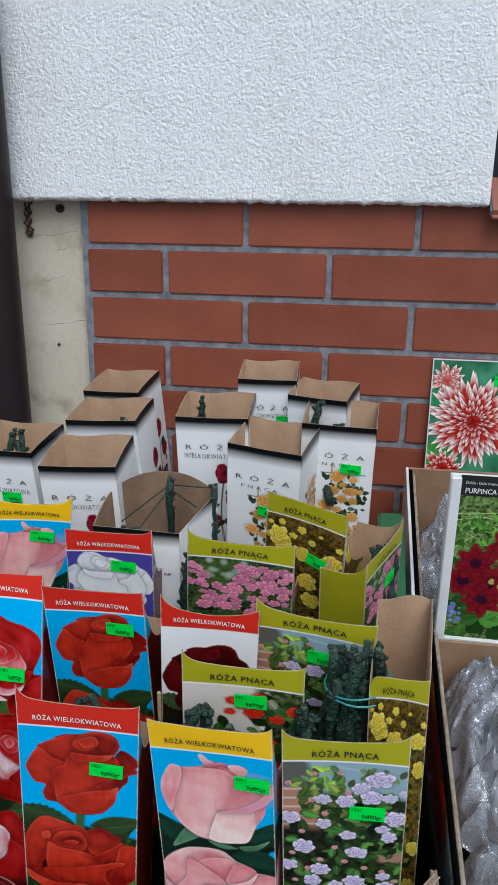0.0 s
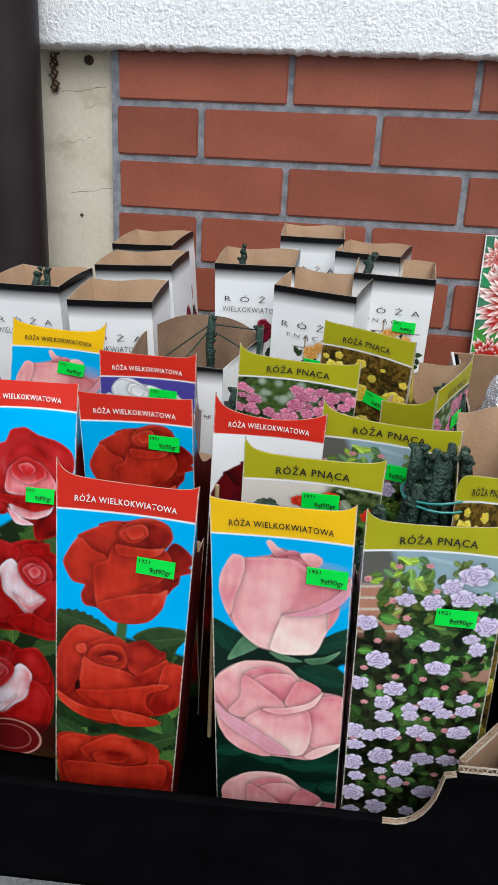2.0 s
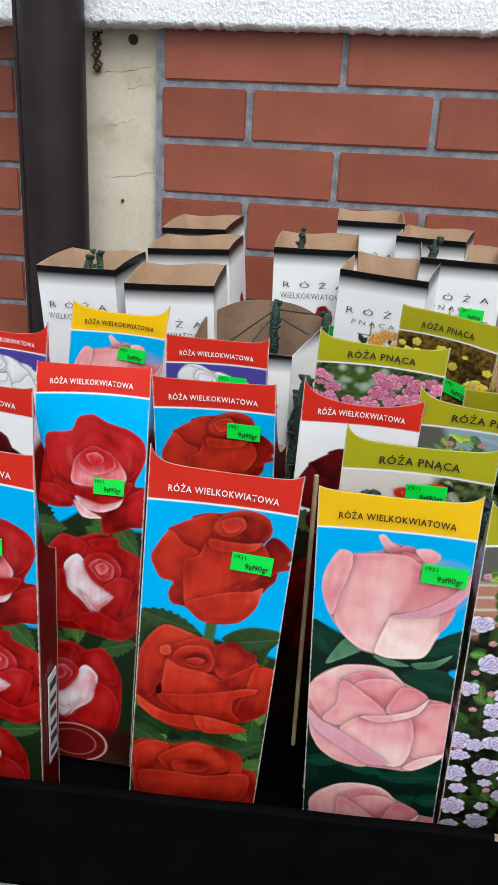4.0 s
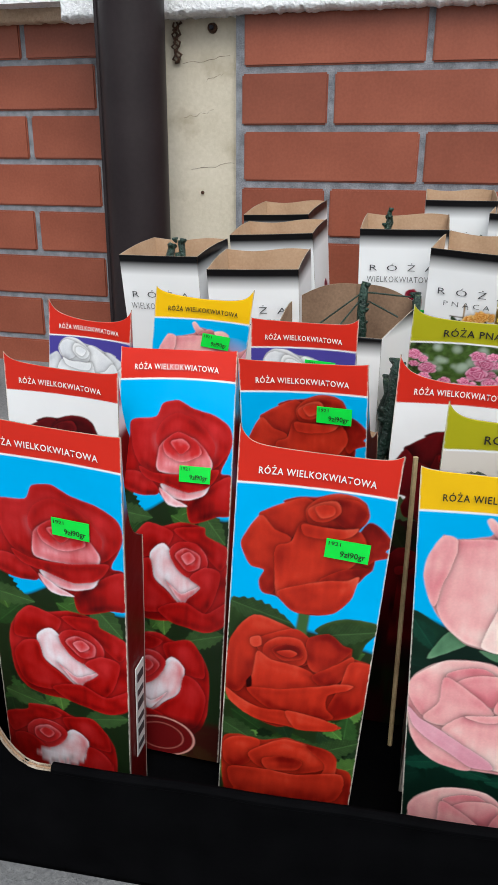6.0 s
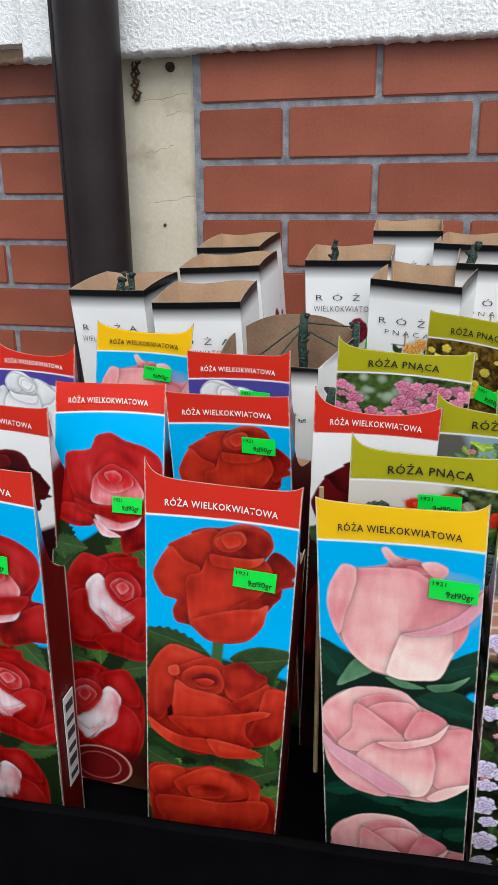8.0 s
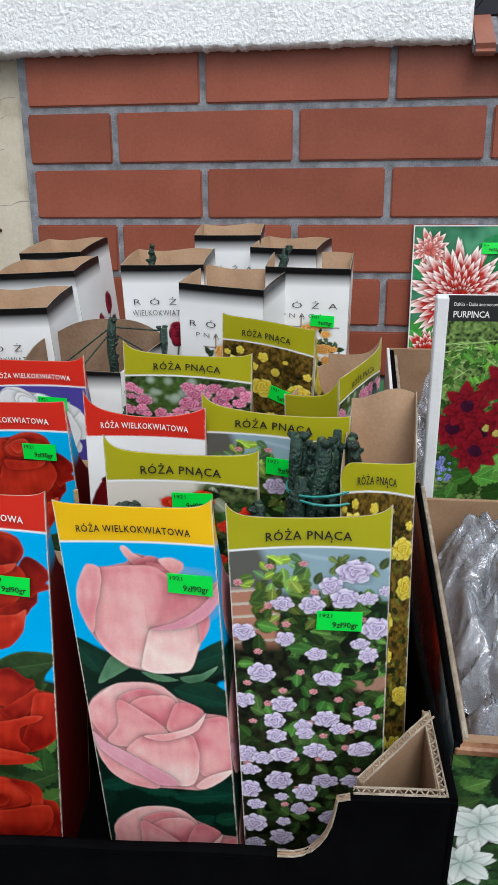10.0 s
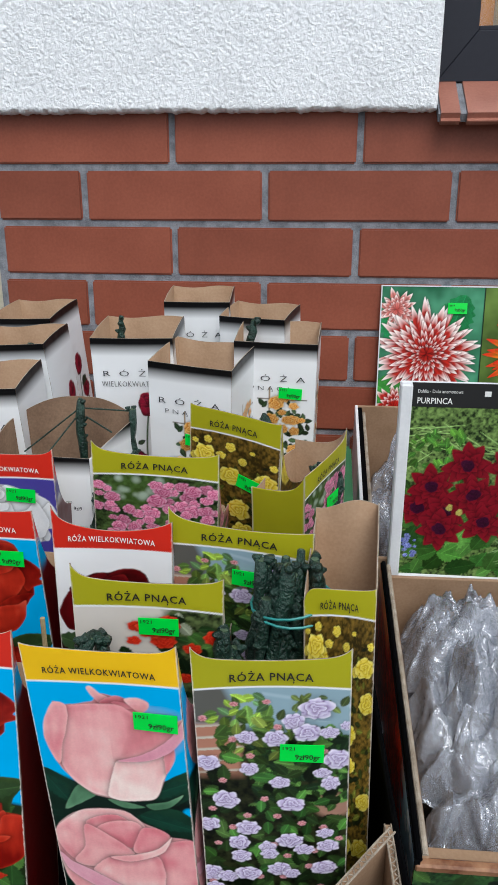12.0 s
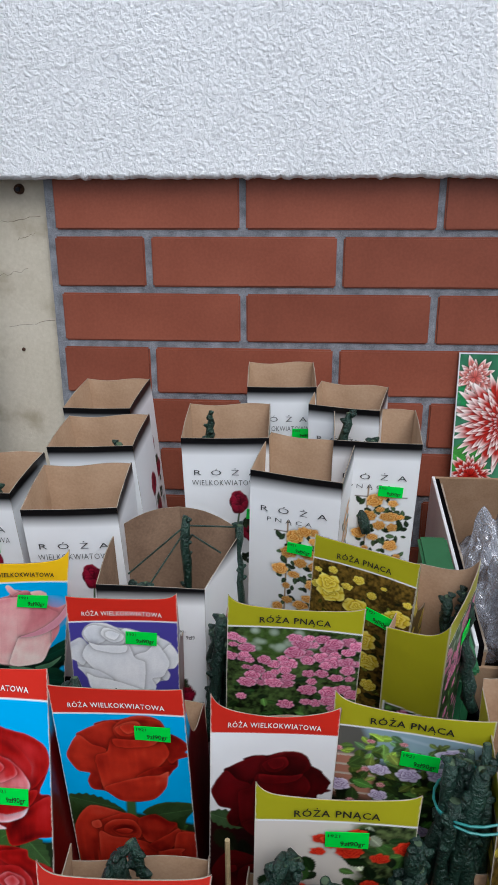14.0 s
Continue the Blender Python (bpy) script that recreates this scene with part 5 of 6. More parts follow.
# third row
carton((-0.303, -0.490, 0.352), (-0.225, -0.480, 0.343), "white_rose", 5, "purple carton with red band and white rose", ears=(0.010, 0.010), sag=0.006)
carton((-0.200, -0.478, 0.372), (-0.116, -0.452, 0.362), "pink", 5, "blue carton with yellow band and pink rose", ears=(0.004, 0.010), sag=0.003, tag=(0.0140, 0.0420, 4))
carton((-0.104, -0.503, 0.356), (-0.013, -0.497, 0.354), "white_rose", 5, "purple carton with red band and white rose", ears=(0.001, 0.006), tag=(0.0150, 0.0390, 3))
carton((0.032, -0.527, 0.372), (0.137, -0.527, 0.368), "climb", 5, "olive-banded carton printed with pink climbing roses", ears=(0.008, 0.003), sag=0.002)
carton((0.099, -0.440, 0.387), (0.184, -0.474, 0.379), "gold", 5, "olive-banded carton printed with yellow climbing roses", ears=(0.002, 0.002), tag=(0.0180, 0.0640, 12), sag=-0.002)
carton((0.206, -0.510, 0.347), (0.240, -0.438, 0.360), "climb", 4, "olive carton with pink climbing roses turned aside", depth=0.052, band_low=110, ears=(0.001, 0.010), tag=(0.0120, 0.0480, 3), back_drop=-0.06)
# white cartons behind, up to the wall
G = "white rose cartons"
for tl, tr, mo, lean, dp, tag, lab in [
    ((-0.283, -0.372, 0.389), (-0.194, -0.380, 0.391), "plain_rose", 7, 0.085, (0.010, 0.062, 0), "white carton with black rim and grey rose lettering"),
    ((-0.179, -0.395, 0.381), (-0.087, -0.390, 0.384), "plain_rose", 7, 0.088, None, "white carton with black rim beside dark stems"),
    ((-0.186, -0.290, 0.405), (-0.092, -0.293, 0.410), "plain_rose", 7, 0.078, None, "white carton with black rim and kraft inside"),
    ((-0.194, -0.203, 0.421), (-0.113, -0.210, 0.424), "plain_rose", 8, 0.085, None, "white carton standing against the brick wall"),
    ((-0.043, -0.280, 0.415), (0.050, -0.277, 0.416), "plain_rose", 7, 0.088, (0.034, 0.094, 5), "white carton with black rim and red rosebud"),
    ((0.035, -0.333, 0.403), (0.125, -0.351, 0.398), "plain_amber", 7, 0.085, (0.008, 0.084, 2), "white carton printed with an amber rose bush"),
    ((0.118, -0.273, 0.414), (0.210, -0.276, 0.412), "plain_amber", 7, 0.085, (0.018, 0.058, 2), "white carton with amber rose bush on trellis"),
    ((0.019, -0.172, 0.441), (0.100, -0.168, 0.441), "plain_rose", 7, 0.080, (0.026, 0.060, 0), "white carton standing close to the wall"),
    ((0.091, -0.197, 0.429), (0.170, -0.215, 0.428), "plain_amber", 7, 0.070, None, "white carton with dented rim near the wall"),
]:
    carton(tl, tr, mo, lean, lab, dp, 0.0008, (0.0, 0.0), 0.0, 0.0, tag, G)


# ---- white carton torn wide open, with tied stems ----
def open_carton():
    m = pose(-0.048, -0.445, 0.0, 0, 0, 4)
    ob = thing("open_carton", "white carton torn wide open with kraft inside", "carton", "", m)
    zb = ground_z(-0.42) + 0.004
    z0 = 0.336
    fr = [(-0.047, 0.0), (0.050, -0.004), (0.082, 0.072), (0.020, 0.098), (-0.040, 0.080)]
    hts = [0.336, 0.333, 0.352, 0.366, 0.352]
    for i in range(5):
        (xa, ya), (xb, yb) = fr[i], fr[(i + 1) % 5]
        ha, hb = hts[i], hts[(i + 1) % 5]
        w = math.hypot(xb - xa, yb - ya)
        hm = max(ha, hb) - zb
        top = lambda u, ha=ha, hb=hb: ha + (hb - ha) * u - zb + (0.006 * math.sin(math.pi * u) if ha > 0.34 else 0)
        panel("front_panel" if i == 0 else "side_panel", ob, w, top, hm, "plain_rose", pose((xa + xb) / 2, (ya + yb) / 2, zb, 0, 0, math.degrees(math.atan2(yb - ya, xb - xa))), 0.0014, False)
    # inner faces take the darker kraft, so the inside's shade is coloured in
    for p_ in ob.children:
        p_.data.materials[1] = M["shaded_kraft"]
    sticker(ob, 0.036, 0.284, 2)
    return ob


open_carton()


# ---- waxed rose stems ----
def stems(label, spots, twine=None, thick=0.0046):
    """A bundle of thorny green-waxed cuttings; spots: (x, y, z of the head, height, lean x, lean y)."""
    ob = thing("rose_plant", label, "rose plant", "waxed rose plants")
    for x, y, z, h, lx, ly in spots:
        pts, rr = [], []
        for k in range(9):
            t = k / 8
            pts.append((x - lx * (1 - t) + random.uniform(-1, 1) * 0.0022, y - ly * (1 - t) + random.uniform(-1, 1) * 0.0022, z - h * (1 - t)))
            rr.append(thick * (0.62 + 0.8 * random.random()) * (0.8 if k == 8 else 1))
        bm = tube_bm(pts, rr, 9)
        for k in range(9):
            t = 1 - 0.6 * random.random() ** 1.5
            base = Vector((x - lx * (1 - t), y - ly * (1 - t), z - h * (1 - t)))
            a = random.random() * 6.28
            out = Vector((math.cos(a), math.sin(a), 0.35))
            tube_bm([base + out * thick * 0.5, base + out * thick * 1.1, base + out * thick * 1.7], [thick * 0.85, thick * 0.6, thick * 0.25], 6, bm)
        part("stem", bm, M["stem"], ob, smooth=True)
        top = Vector(pts[-1])
        d = (top - Vector(pts[-2])).normalized()
        part("cut_end", tube_bm([top, top + d * 0.0006], rr[-1] * 0.72, 9), M["stem_cut"], ob)
    if twine:
        x, y, z, r = twine
        for k in range(2):
            part("band", tube_bm([(x + r * math.cos(a * math.pi / 10), y + r * 0.8 * math.sin(a * math.pi / 10), z + 0.004 * k + 0.005 * math.sin(a * math.pi / 10 + k)) for a in range(21)], 0.0009, 6), M["twine"], ob, "teal elastic band")
    return ob


rnd = random.Random(4)


def bunch(x, y, z, n_, spread, h=0.10):
    return [(x + rnd.uniform(-1, 1) * spread, y + rnd.uniform(-1, 1) * spread * 0.7, z + rnd.uniform(-0.034, 0.002), h, rnd.uniform(-0.022, 0.022), rnd.uniform(-0.02, 0.02)) for _ in range(n_)]


stems("thick bunch of green waxed rose stems with teal band", bunch(0.202, -0.645, 0.343, 18, 0.019, 0.13), (0.202, -0.645, 0.308, 0.027), 0.0046)
stems("green waxed rose stems low in an open carton", bunch(0.166, -0.672, 0.305, 6, 0.013))
stems("green waxed rose stems behind a printed carton", bunch(0.098, -0.706, 0.316, 4, 0.010))
stems("two green waxed stems in a carton", bunch(0.084, -0.700, 0.314, 2, 0.005, 0.06))
stems("dark green waxed stems standing beside a white carton", bunch(-0.066, -0.425, 0.328, 5, 0.014, 0.16))
stems("green waxed stems spilling from an open carton", bunch(0.012, -0.462, 0.326, 4, 0.010, 0.12))
stems("green waxed stem tips in a carton", bunch(-0.075, -0.545, 0.318, 4, 0.018))
stems("green waxed stem tips in a carton", bunch(-0.010, -0.690, 0.304, 3, 0.014, 0.06))
stems("green waxed stem tips in a carton", bunch(0.150, -0.580, 0.312, 3, 0.012))
stems("green waxed stems beside the turned carton", bunch(0.222, -0.440, 0.338, 4, 0.010))
stems("green waxed stems tied in a carton", bunch(0.125, -0.575, 0.318, 4, 0.012))
stems("green rose tips in a white carton", bunch(-0.235, -0.335, 0.400, 3, 0.006))
stems("green rose tips in a white carton", bunch(-0.118, -0.268, 0.413, 3, 0.010))
stems("green rose tips in a white carton", bunch(-0.018, -0.245, 0.432, 3, 0.006), None, 0.0035)
stems("green rose tips in a white carton", bunch(0.150, -0.240, 0.428, 3, 0.016), None, 0.005)
stems("single green waxed stem with cut end", [(-0.022, -0.385, 0.372, 0.12, 0.004, 0.0)], None, 0.0036)
stems("single green waxed stem with cut end", [(0.026, -0.375, 0.362, 0.12, -0.004, 0.0)], None, 0.0036)
cords = thing("tie_cords", "thin green plastic cords between rose stems", "cords")
for a, c in [((-0.022, -0.385, 0.366), (-0.075, -0.410, 0.325)), ((-0.022, -0.385, 0.362), (-0.055, -0.425, 0.318)), ((-0.020, -0.383, 0.364), (0.026, -0.375, 0.360)), ((-0.018, -0.385, 0.356), (0.012, -0.40, 0.345))]:
    part("cord", tube_bm([a, c], 0.0009, 6), M["stem"], cords)
tw = thing("bamboo_cane", "thin dry cane between rose cartons", "cane")
part("cane", tube_bm([(0.0480, -0.690, 0.10), (0.0485, -0.695, 0.318)], 0.0016, 7), M["twig"], tw)

# ---- the black tray that holds the coloured cartons ----
TRAY_M = Matrix.Translation((0.010, -0.757, ground_z(-0.757))) @ pose(0, 0, 0, LEAN, 0, 0) @ pose(0, 0, 0, 0, 0, 4.0)
tray = thing("display_tray", "black corrugated cardboard tray with cut-out front", "tray", "", TRAY_M)
HW, TD = 0.272, 0.40


def front_outline():
    pts = [(-HW, 0.0), (HW, 0.0), (HW, 0.161), (0.214, 0.161), (0.207, 0.159)]
    pts += [(0.206 - 0.026 * (1 - math.cos(a)), 0.157 - 0.0485 * math.sin(a)) for a in np.linspace(0.2, 1.5, 7)]
    pts += [(0.150, 0.1085), (-0.150, 0.1085)]
    pts += [(-0.206 + 0.026 * (1 - math.cos(a)), 0.157 - 0.0485 * math.sin(a)) for a in np.linspace(1.5, 0.2, 7)]
    pts += [(-0.207, 0.159), (-0.214, 0.161), (-HW, 0.161)]
    return pts


def corrugated(pts, parent, across, gap=0.0021, pitch=0.006):
    """A cut board edge: two liners with the fluting between them."""
    pts = [Vector(p_) for p_ in pts]
    across = Vector(across).normalized()
    for k in (-1, 1):
        part("liner", tube_bm([p_ + across * gap * k for p_ in pts], 0.0007, 5), M["edge"], parent)
    wave, run = [], 0.0
    for a_, b_ in zip(pts, pts[1:]):
        steps = max(2, int((b_ - a_).length / (pitch / 4)))
        for q in range(steps):
            wave.append(a_.lerp(b_, q / steps) + across * gap * 0.9 * math.sin(2 * math.pi * (run + (b_ - a_).length * q / steps) / pitch))
        run += (b_ - a_).length
    part("fluting", tube_bm(wave, 0.0005, 5), M["edge"], parent)


part("front_wall", slab_bm(front_outline(), 0.0045), M["black"], tray)
rim_pts = [(x, z) for x, z in front_outline()[3:13]]
for nm, sgn in (("cut_edge", 1), ("cut_edge", -1)):
    rim = part(nm, tube_bm([(sgn * x, 0.0022, z + 0.0002) for x, z in rim_pts], 0.0010, 8), M["kraft"], tray, "pale torn corrugated edge")
    corrugated([(sgn * x, 0.0022, z + 0.0006) for x, z in rim_pts], rim, (0, 1, 0), 0.0018)
part("folded_rim", tube_bm([(x, 0.003, 0.1085 + 0.0006 * math.sin(x * 60)) for x in np.linspace(-0.172, 0.172, 30)], 0.0036, 10), M["black"], tray, "rounded black folded rim")
part("back_wall", box_bm(-HW, HW, TD - 0.004, TD, 0, 0.13, 0.0006), M["black"], tray)
part("floor_panel", box_bm(-HW, HW, 0.0, TD, 0.0, 0.004), M["black"], tray)
for sgn in (1, -1):
    bm = slab_bm([(0.0, 0.0), (TD, 0.0), (TD, 0.135), (0.10, 0.150), (0.03, 0.160), (0.0, 0.161)], 0.004)
    part("side_wall", bm, M["black"], tray, matrix=pose(sgn * HW + (0.002 if sgn > 0 else -0.002), 0, 0, 0, 0, 90))
    bm = tube_bm([(sgn * HW, 0.002 + y, z) for y, z in ((0.0, 0.1615), (0.03, 0.1605), (0.10, 0.1505), (0.25, 0.144), (0.40, 0.1355))], 0.0024, 8)
    part("side_rim", bm, M["black"], tray)
    # inner corner flap folded across
    ob = slab_bm([(0.0, 0.03), (0.070, 0.03), (0.070, 0.157), (0.052, 0.157), (0.030, 0.156), (0.0, 0.155)], 0.004)
    fl = part("corner_flap", ob, M["kraft"], tray, "kraft inside of the folded corner", pose(0.222, 0.016, 0, 0, 0, 46) if sgn > 0 else pose(-0.222, 0.016, 0, 0, 0, 134))
    corrugated([(0.0, 0.002, 0.156), (0.030, 0.002, 0.157), (0.052, 0.002, 0.158), (0.070, 0.002, 0.158)], fl, (0, 1, 0))
    inner = part("corner_liner", box_bm(min(sgn * (HW - 0.0075), sgn * (HW - 0.0030)), max(sgn * (HW - 0.0075), sgn * (HW - 0.0030)), 0.005, 0.074, 0.01, 0.1545), M["kraft"], tray, "kraft inside of the tray corner")
    corrugated([(sgn * (HW - 0.005), 0.004, 0.1610), (sgn * (HW - 0.005), 0.040, 0.1580), (sgn * (HW - 0.005), 0.074, 0.1550)], inner, (1, 0, 0))
    corrugated([(sgn * 0.216, 0.0065, 0.1615), (sgn * (HW - 0.004), 0.0065, 0.1615)], inner, (0, 1, 0))


# ---- dahlia cartons ----


def paint_purpinca(x, d):
    c = Card(x, d, rgb(60, 84, 40))
    wild(c, 21, (20, 36, 14), (132, 162, 88))
    rng = np.random.RandomState(8)
    for _ in range(24):
        x0, d0, a, L = rng.uniform(0, 130), rng.uniform(20, 60), rng.uniform(-0.9, 0.9), rng.uniform(30, 70)
        leaf(c, x0, d0, L, 0.8, a, rgb(126, 156, 90))
    foliage(c, 0, 60, 25, 90, 80, 3, [rgb(90, 140, 50), rgb(70, 116, 44)], (6, 12))
    foliage(c, 0, 145, 110, 180, 60, 5, [rgb(70, 120, 46), rgb(96, 150, 66), rgb(50, 92, 36)], (16, 34))
    for _ in range(22):
        leaf(c, rng.uniform(100, 145), rng.uniform(110, 175), rng.uniform(30, 60), 0.9, rng.uniform(-1.2, 1.2), rgb(112, 138, 90))
    for i in range(18):
        blooms(c, [(rng.uniform(2, 16), rng.uniform(140, 165))], 2.6, (rgb(60, 60, 140), rgb(110, 120, 200), rgb(170, 180, 230)), i)
    for i, (fx, fd) in enumerate([(14, 108), (26, 84), (42, 112), (60, 60), (100, 60), (128, 76), (68, 92), (100, 94), (80, 122), (112, 118), (38, 132)]):
        dahlia(c, fx, fd, 25, (rgb(66, 3, 12), rgb(120, 8, 24), rgb(150, 24, 42)), i + 3, 8, 0.27)
        rose(c, fx, fd, 7.5, (rgb(20, 2, 16), rgb(58, 10, 42), rgb(90, 24, 60)), i, SMALL)
    for fx, fd in ((46, 107), (56, 112)):
        rose(c, fx, fd, 4, (rgb(120, 130, 50), rgb(200, 190, 90), rgb(230, 220, 150)), 4, SMALL)
    return c.col


def dahlia(card, cx, cd, R, pal, seed, n_=16, fat=0.22, tips=None, rings=((1.0, 1.0), (0.72, 0.9), (0.45, 0.8))):
    """Rays of pointed petals round a centre."""
    rng = np.random.RandomState(seed)
    at = near(card, cx, cd, R * 1.15)
    if not len(at):
        return
    X, D = card.x[at] - cx, card.d[at] - cd
    for reach, dens in rings:
        for k in rng.permutation(n_):
            a = 6.283 * k / n_ + rng.uniform(-0.16, 0.16) + reach * 3
            L = R * reach * rng.uniform(0.85, 1.08)
            u, v = (X * math.cos(a) + D * math.sin(a)) / L, (-X * math.sin(a) + D * math.cos(a)) / L
            half = fat * np.clip(np.sin(np.pi * np.clip(u, 0, 1) ** 0.9), 0, 1) ** 0.8 * (1 if reach > 0.9 else 1.25)
            inside = half - np.abs(v)
            shade = np.exp(-np.clip(-inside * L / 1.5, 0, 20)) * (inside < 0) * (u > 0) * (u < 1)
            card.col[at] *= 1 - 0.45 * shade[:, None]
            t = np.clip(u, 0, 1)[:, None]
            c = pal[0] * (1 - t) + pal[1] * t
            c = c * (1 - 0.4 * np.exp(-((v / 0.03) ** 2)))[:, None]
            if tips is not None:
                e = np.clip((u - 0.72) * 5 + np.abs(v) * 4 - 0.1, 0, 1)[:, None]
                c = c * (1 - e) + tips * e
            else:
                c = c * (1 - 0.5 * t) + pal[2] * 0.5 * t
            card.lay(soft(inside * L, 0.7) * (u > 0) * (u < 1), c, at)


def paint_dahlias(x, d):
    c = Card(x, d, rgb(40, 100, 60))
    n_ = fbm(x / 26, d / 26, 5)[:, None]
    c.col[:] = rgb(16, 78, 48) * (1 - n_) + rgb(96, 170, 130) * n_
    right = x > 141
    c.col[right] = (rgb(40, 60, 20) * (1 - n_) + rgb(120, 150, 70) * n_)[right]
    leaf(c, 104, 44, 70, 22, 1.9, rgb(34, 120, 66)), leaf(c, 24, 60, 60, 20, 0.9, rgb(40, 130, 74)), leaf(c, 20, 150, 60, 22, 0.4, rgb(70, 150, 60))
    left = np.nonzero(~right)[0]
    keep = c.col[right].copy()
    dahlia(c, 22, 32, 30, (rgb(200, 70, 60), rgb(230, 150, 140), rgb(250, 220, 214)), 3, 15, 0.14, rgb(250, 236, 230))
    dahlia(c, 66, 94, 76, (rgb(160, 16, 12), rgb(214, 50, 36), rgb(230, 90, 70)), 7, 34, 0.078, rgb(252, 240, 234), ((1.0, 1), (0.9, 1), (0.76, 1), (0.62, 1), (0.46, 1), (0.32, 1), (0.2, 1)))
    dahlia(c, 26, 172, 34, (rgb(160, 16, 12), rgb(214, 50, 36), rgb(230, 90, 70)), 9, 18, 0.13, rgb(252, 240, 234))
    c.col[right] = keep
    hold = c.col[left].copy()
    dahlia(c, 212, 92, 64, (rgb(250, 210, 40), rgb(232, 70, 20), rgb(240, 120, 40)), 12, 34, 0.085, rgb(222, 50, 24), ((1.0, 1), (0.8, 1), (0.6, 1), (0.36, 1)))
    rose(c, 226, 92, 12, RED, 5, SMALL)
    c.col[left] = hold
    c.lay(soft(0.9 - np.abs(x - 141), 0.8), rgb(20, 40, 24))
    return c.col


def paint_lily(x, d):
    c = Card(x, d, rgb(30, 60, 30))
    wild(c, 31, (14, 34, 16), (60, 100, 50))
    foliage(c, 0, 260, 0, 200, 160, 61, LEAVES, (14, 30))
    rng = np.random.RandomState(5)
    for i, (fx, fd) in enumerate(scatter(10, 250, 8, 190, 34, 7, 120)):
        if i % 3 == 2:
            dahlia(c, fx, fd, 20, (rgb(160, 90, 10), rgb(236, 170, 40), rgb(250, 200, 90)), i, 20, 0.14)
        else:
            dahlia(c, fx, fd, 26, (rgb(180, 200, 190), rgb(226, 234, 230), rgb(250, 250, 246)), i, 6, 0.24, None, ((1.0, 1), (0.9, 1)))
    return c.col


def paint_strip(x, d):
    c = Card(x, d, rgb(60, 20, 14))
    wild(c, 41, (90, 20, 14), (220, 70, 40))
    near_end = soft(x - 250, 30)
    c.lay(near_end, rgb(170, 196, 206))
    blooms(c, scatter(10, 260, 6, 80, 15, 5, 120), 9, RED, 6)
    blooms(c, scatter(270, 390, 6, 80, 15, 6, 80), 9, IVORY, 7)
    c.lay(soft(18 - d, 3) * soft(110 - x, 20), rgb(230, 120, 50))
    return c.col


def printed_board(name, parent, w, h, fn, step, matrix, thick=0.003, back="white"):
    nx, nz = int(w / step), int(h / step)
    X, Z = np.meshgrid(np.linspace(0, w, nx), np.linspace(0, h, nz))
    v = np.stack([X, 0 * X - 0.0002, Z], -1).reshape(-1, 3)
    col = fn(X.ravel() * 1000, (h - Z.ravel()) * 1000)
    pts = np.array([(0, 0, 0), (w, 0, 0), (w, 0, h), (0, 0, h), (0, thick, 0), (w, thick, 0), (w, thick, h), (0, thick, h)], float)
    n0 = len(v)
    q = np.array([(5, 4, 7, 6), (3, 2, 6, 7), (0, 3, 7, 4), (1, 5, 6, 2), (0, 4, 5, 1)]) + n0
    ob = arrays(name, np.concatenate([v, pts]), np.concatenate([grid_quads(nx, nz), q]), [M["print"], M[back]], np.r_[np.zeros((nx - 1) * (nz - 1)), np.ones(5)], np.concatenate([col, np.ones((8, 3))]), parent)
    ob.matrix_basis = matrix
    return ob


# carton with loose bags, its printed rear card standing up
CX0, CY0, CY1, CW = 0.287, -0.690, -0.372, 0.42
cz = ground_z(CY0)
front_h, back_h = 0.146, 0.125
cart = thing("dahlia_carton", "printed carton of dahlia tubers with upright picture card", "carton", "dahlia cartons", Matrix.Translation((CX0, CY0, cz)) @ pose(0, 0, 0, LEAN) @ pose(0, 0, 0, 0, 0, 1.0))
CD = 0.318
printed_board("front_panel", cart, CW, front_h, paint_lily, 0.0009, pose(0, 0, 0), 0.004, "kraft")
printed_board("side_panel", cart, CD, front_h + 0.01, paint_strip, 0.0016, pose(-0.0005, CD, 0, 0, 0, -90), 0.004, "black")
part("side_liner", box_bm(0.0045, 0.010, 0.004, CD, 0.004, front_h + 0.006, 0.0006), M["kraft"], cart, "grey-brown corrugated liner")
part("side_edge", tube_bm([(0.0025, 0.0, front_h + 0.0105), (0.0025, CD * 0.5, front_h + 0.0112), (0.0025, CD, front_h + 0.0105)], 0.0022, 8), M["black"], cart)
part("liner_edge", tube_bm([(0.0075, 0.006 + (CD - 0.006) * k / 14, front_h + 0.006 + 0.0008 * math.sin(k * 1.9)) for k in range(15)], 0.0022, 8), M["edge"], cart)
part("front_ledge", box_bm(0.010, CW - 0.004, 0.004, 0.018, front_h - 0.012, front_h - 0.001, 0.0008), M["kraft"], cart, "folded kraft rim")
part("front_rim", box_bm(0.0, CW, -0.001, 0.006, front_h - 0.001, front_h + 0.006, 0.0015), mottled("rust_print", (0.12, 0.035, 0.012), (0.42, 0.22, 0.11), 30, 200, 0.1, 0.001, 0.4), cart, "rust-coloured printed rim")
part("right_panel", box_bm(CW - 0.004, CW, 0.004, CD, 0.0, front_h + 0.01), M["kraft"], cart)
part("rear_panel", box_bm(0.004, CW, CD - 0.004, CD, 0.0, front_h - 0.004, 0.0006), M["kraft"], cart)
part("divider", box_bm(0.148, 0.152, 0.018, CD - 0.004, 0.006, front_h + 0.012, 0.0006), M["white"], cart, "white cardboard divider with kraft edge")
part("divider_edge", tube_bm([(0.150, 0.018, front_h + 0.0125), (0.150, CD - 0.004, front_h + 0.0125)], 0.0022, 8), M["edge"], cart)
part("floor_panel", box_bm(0.002, CW, 0.002, CD, 0.002, 0.005), M["kraft"], cart)
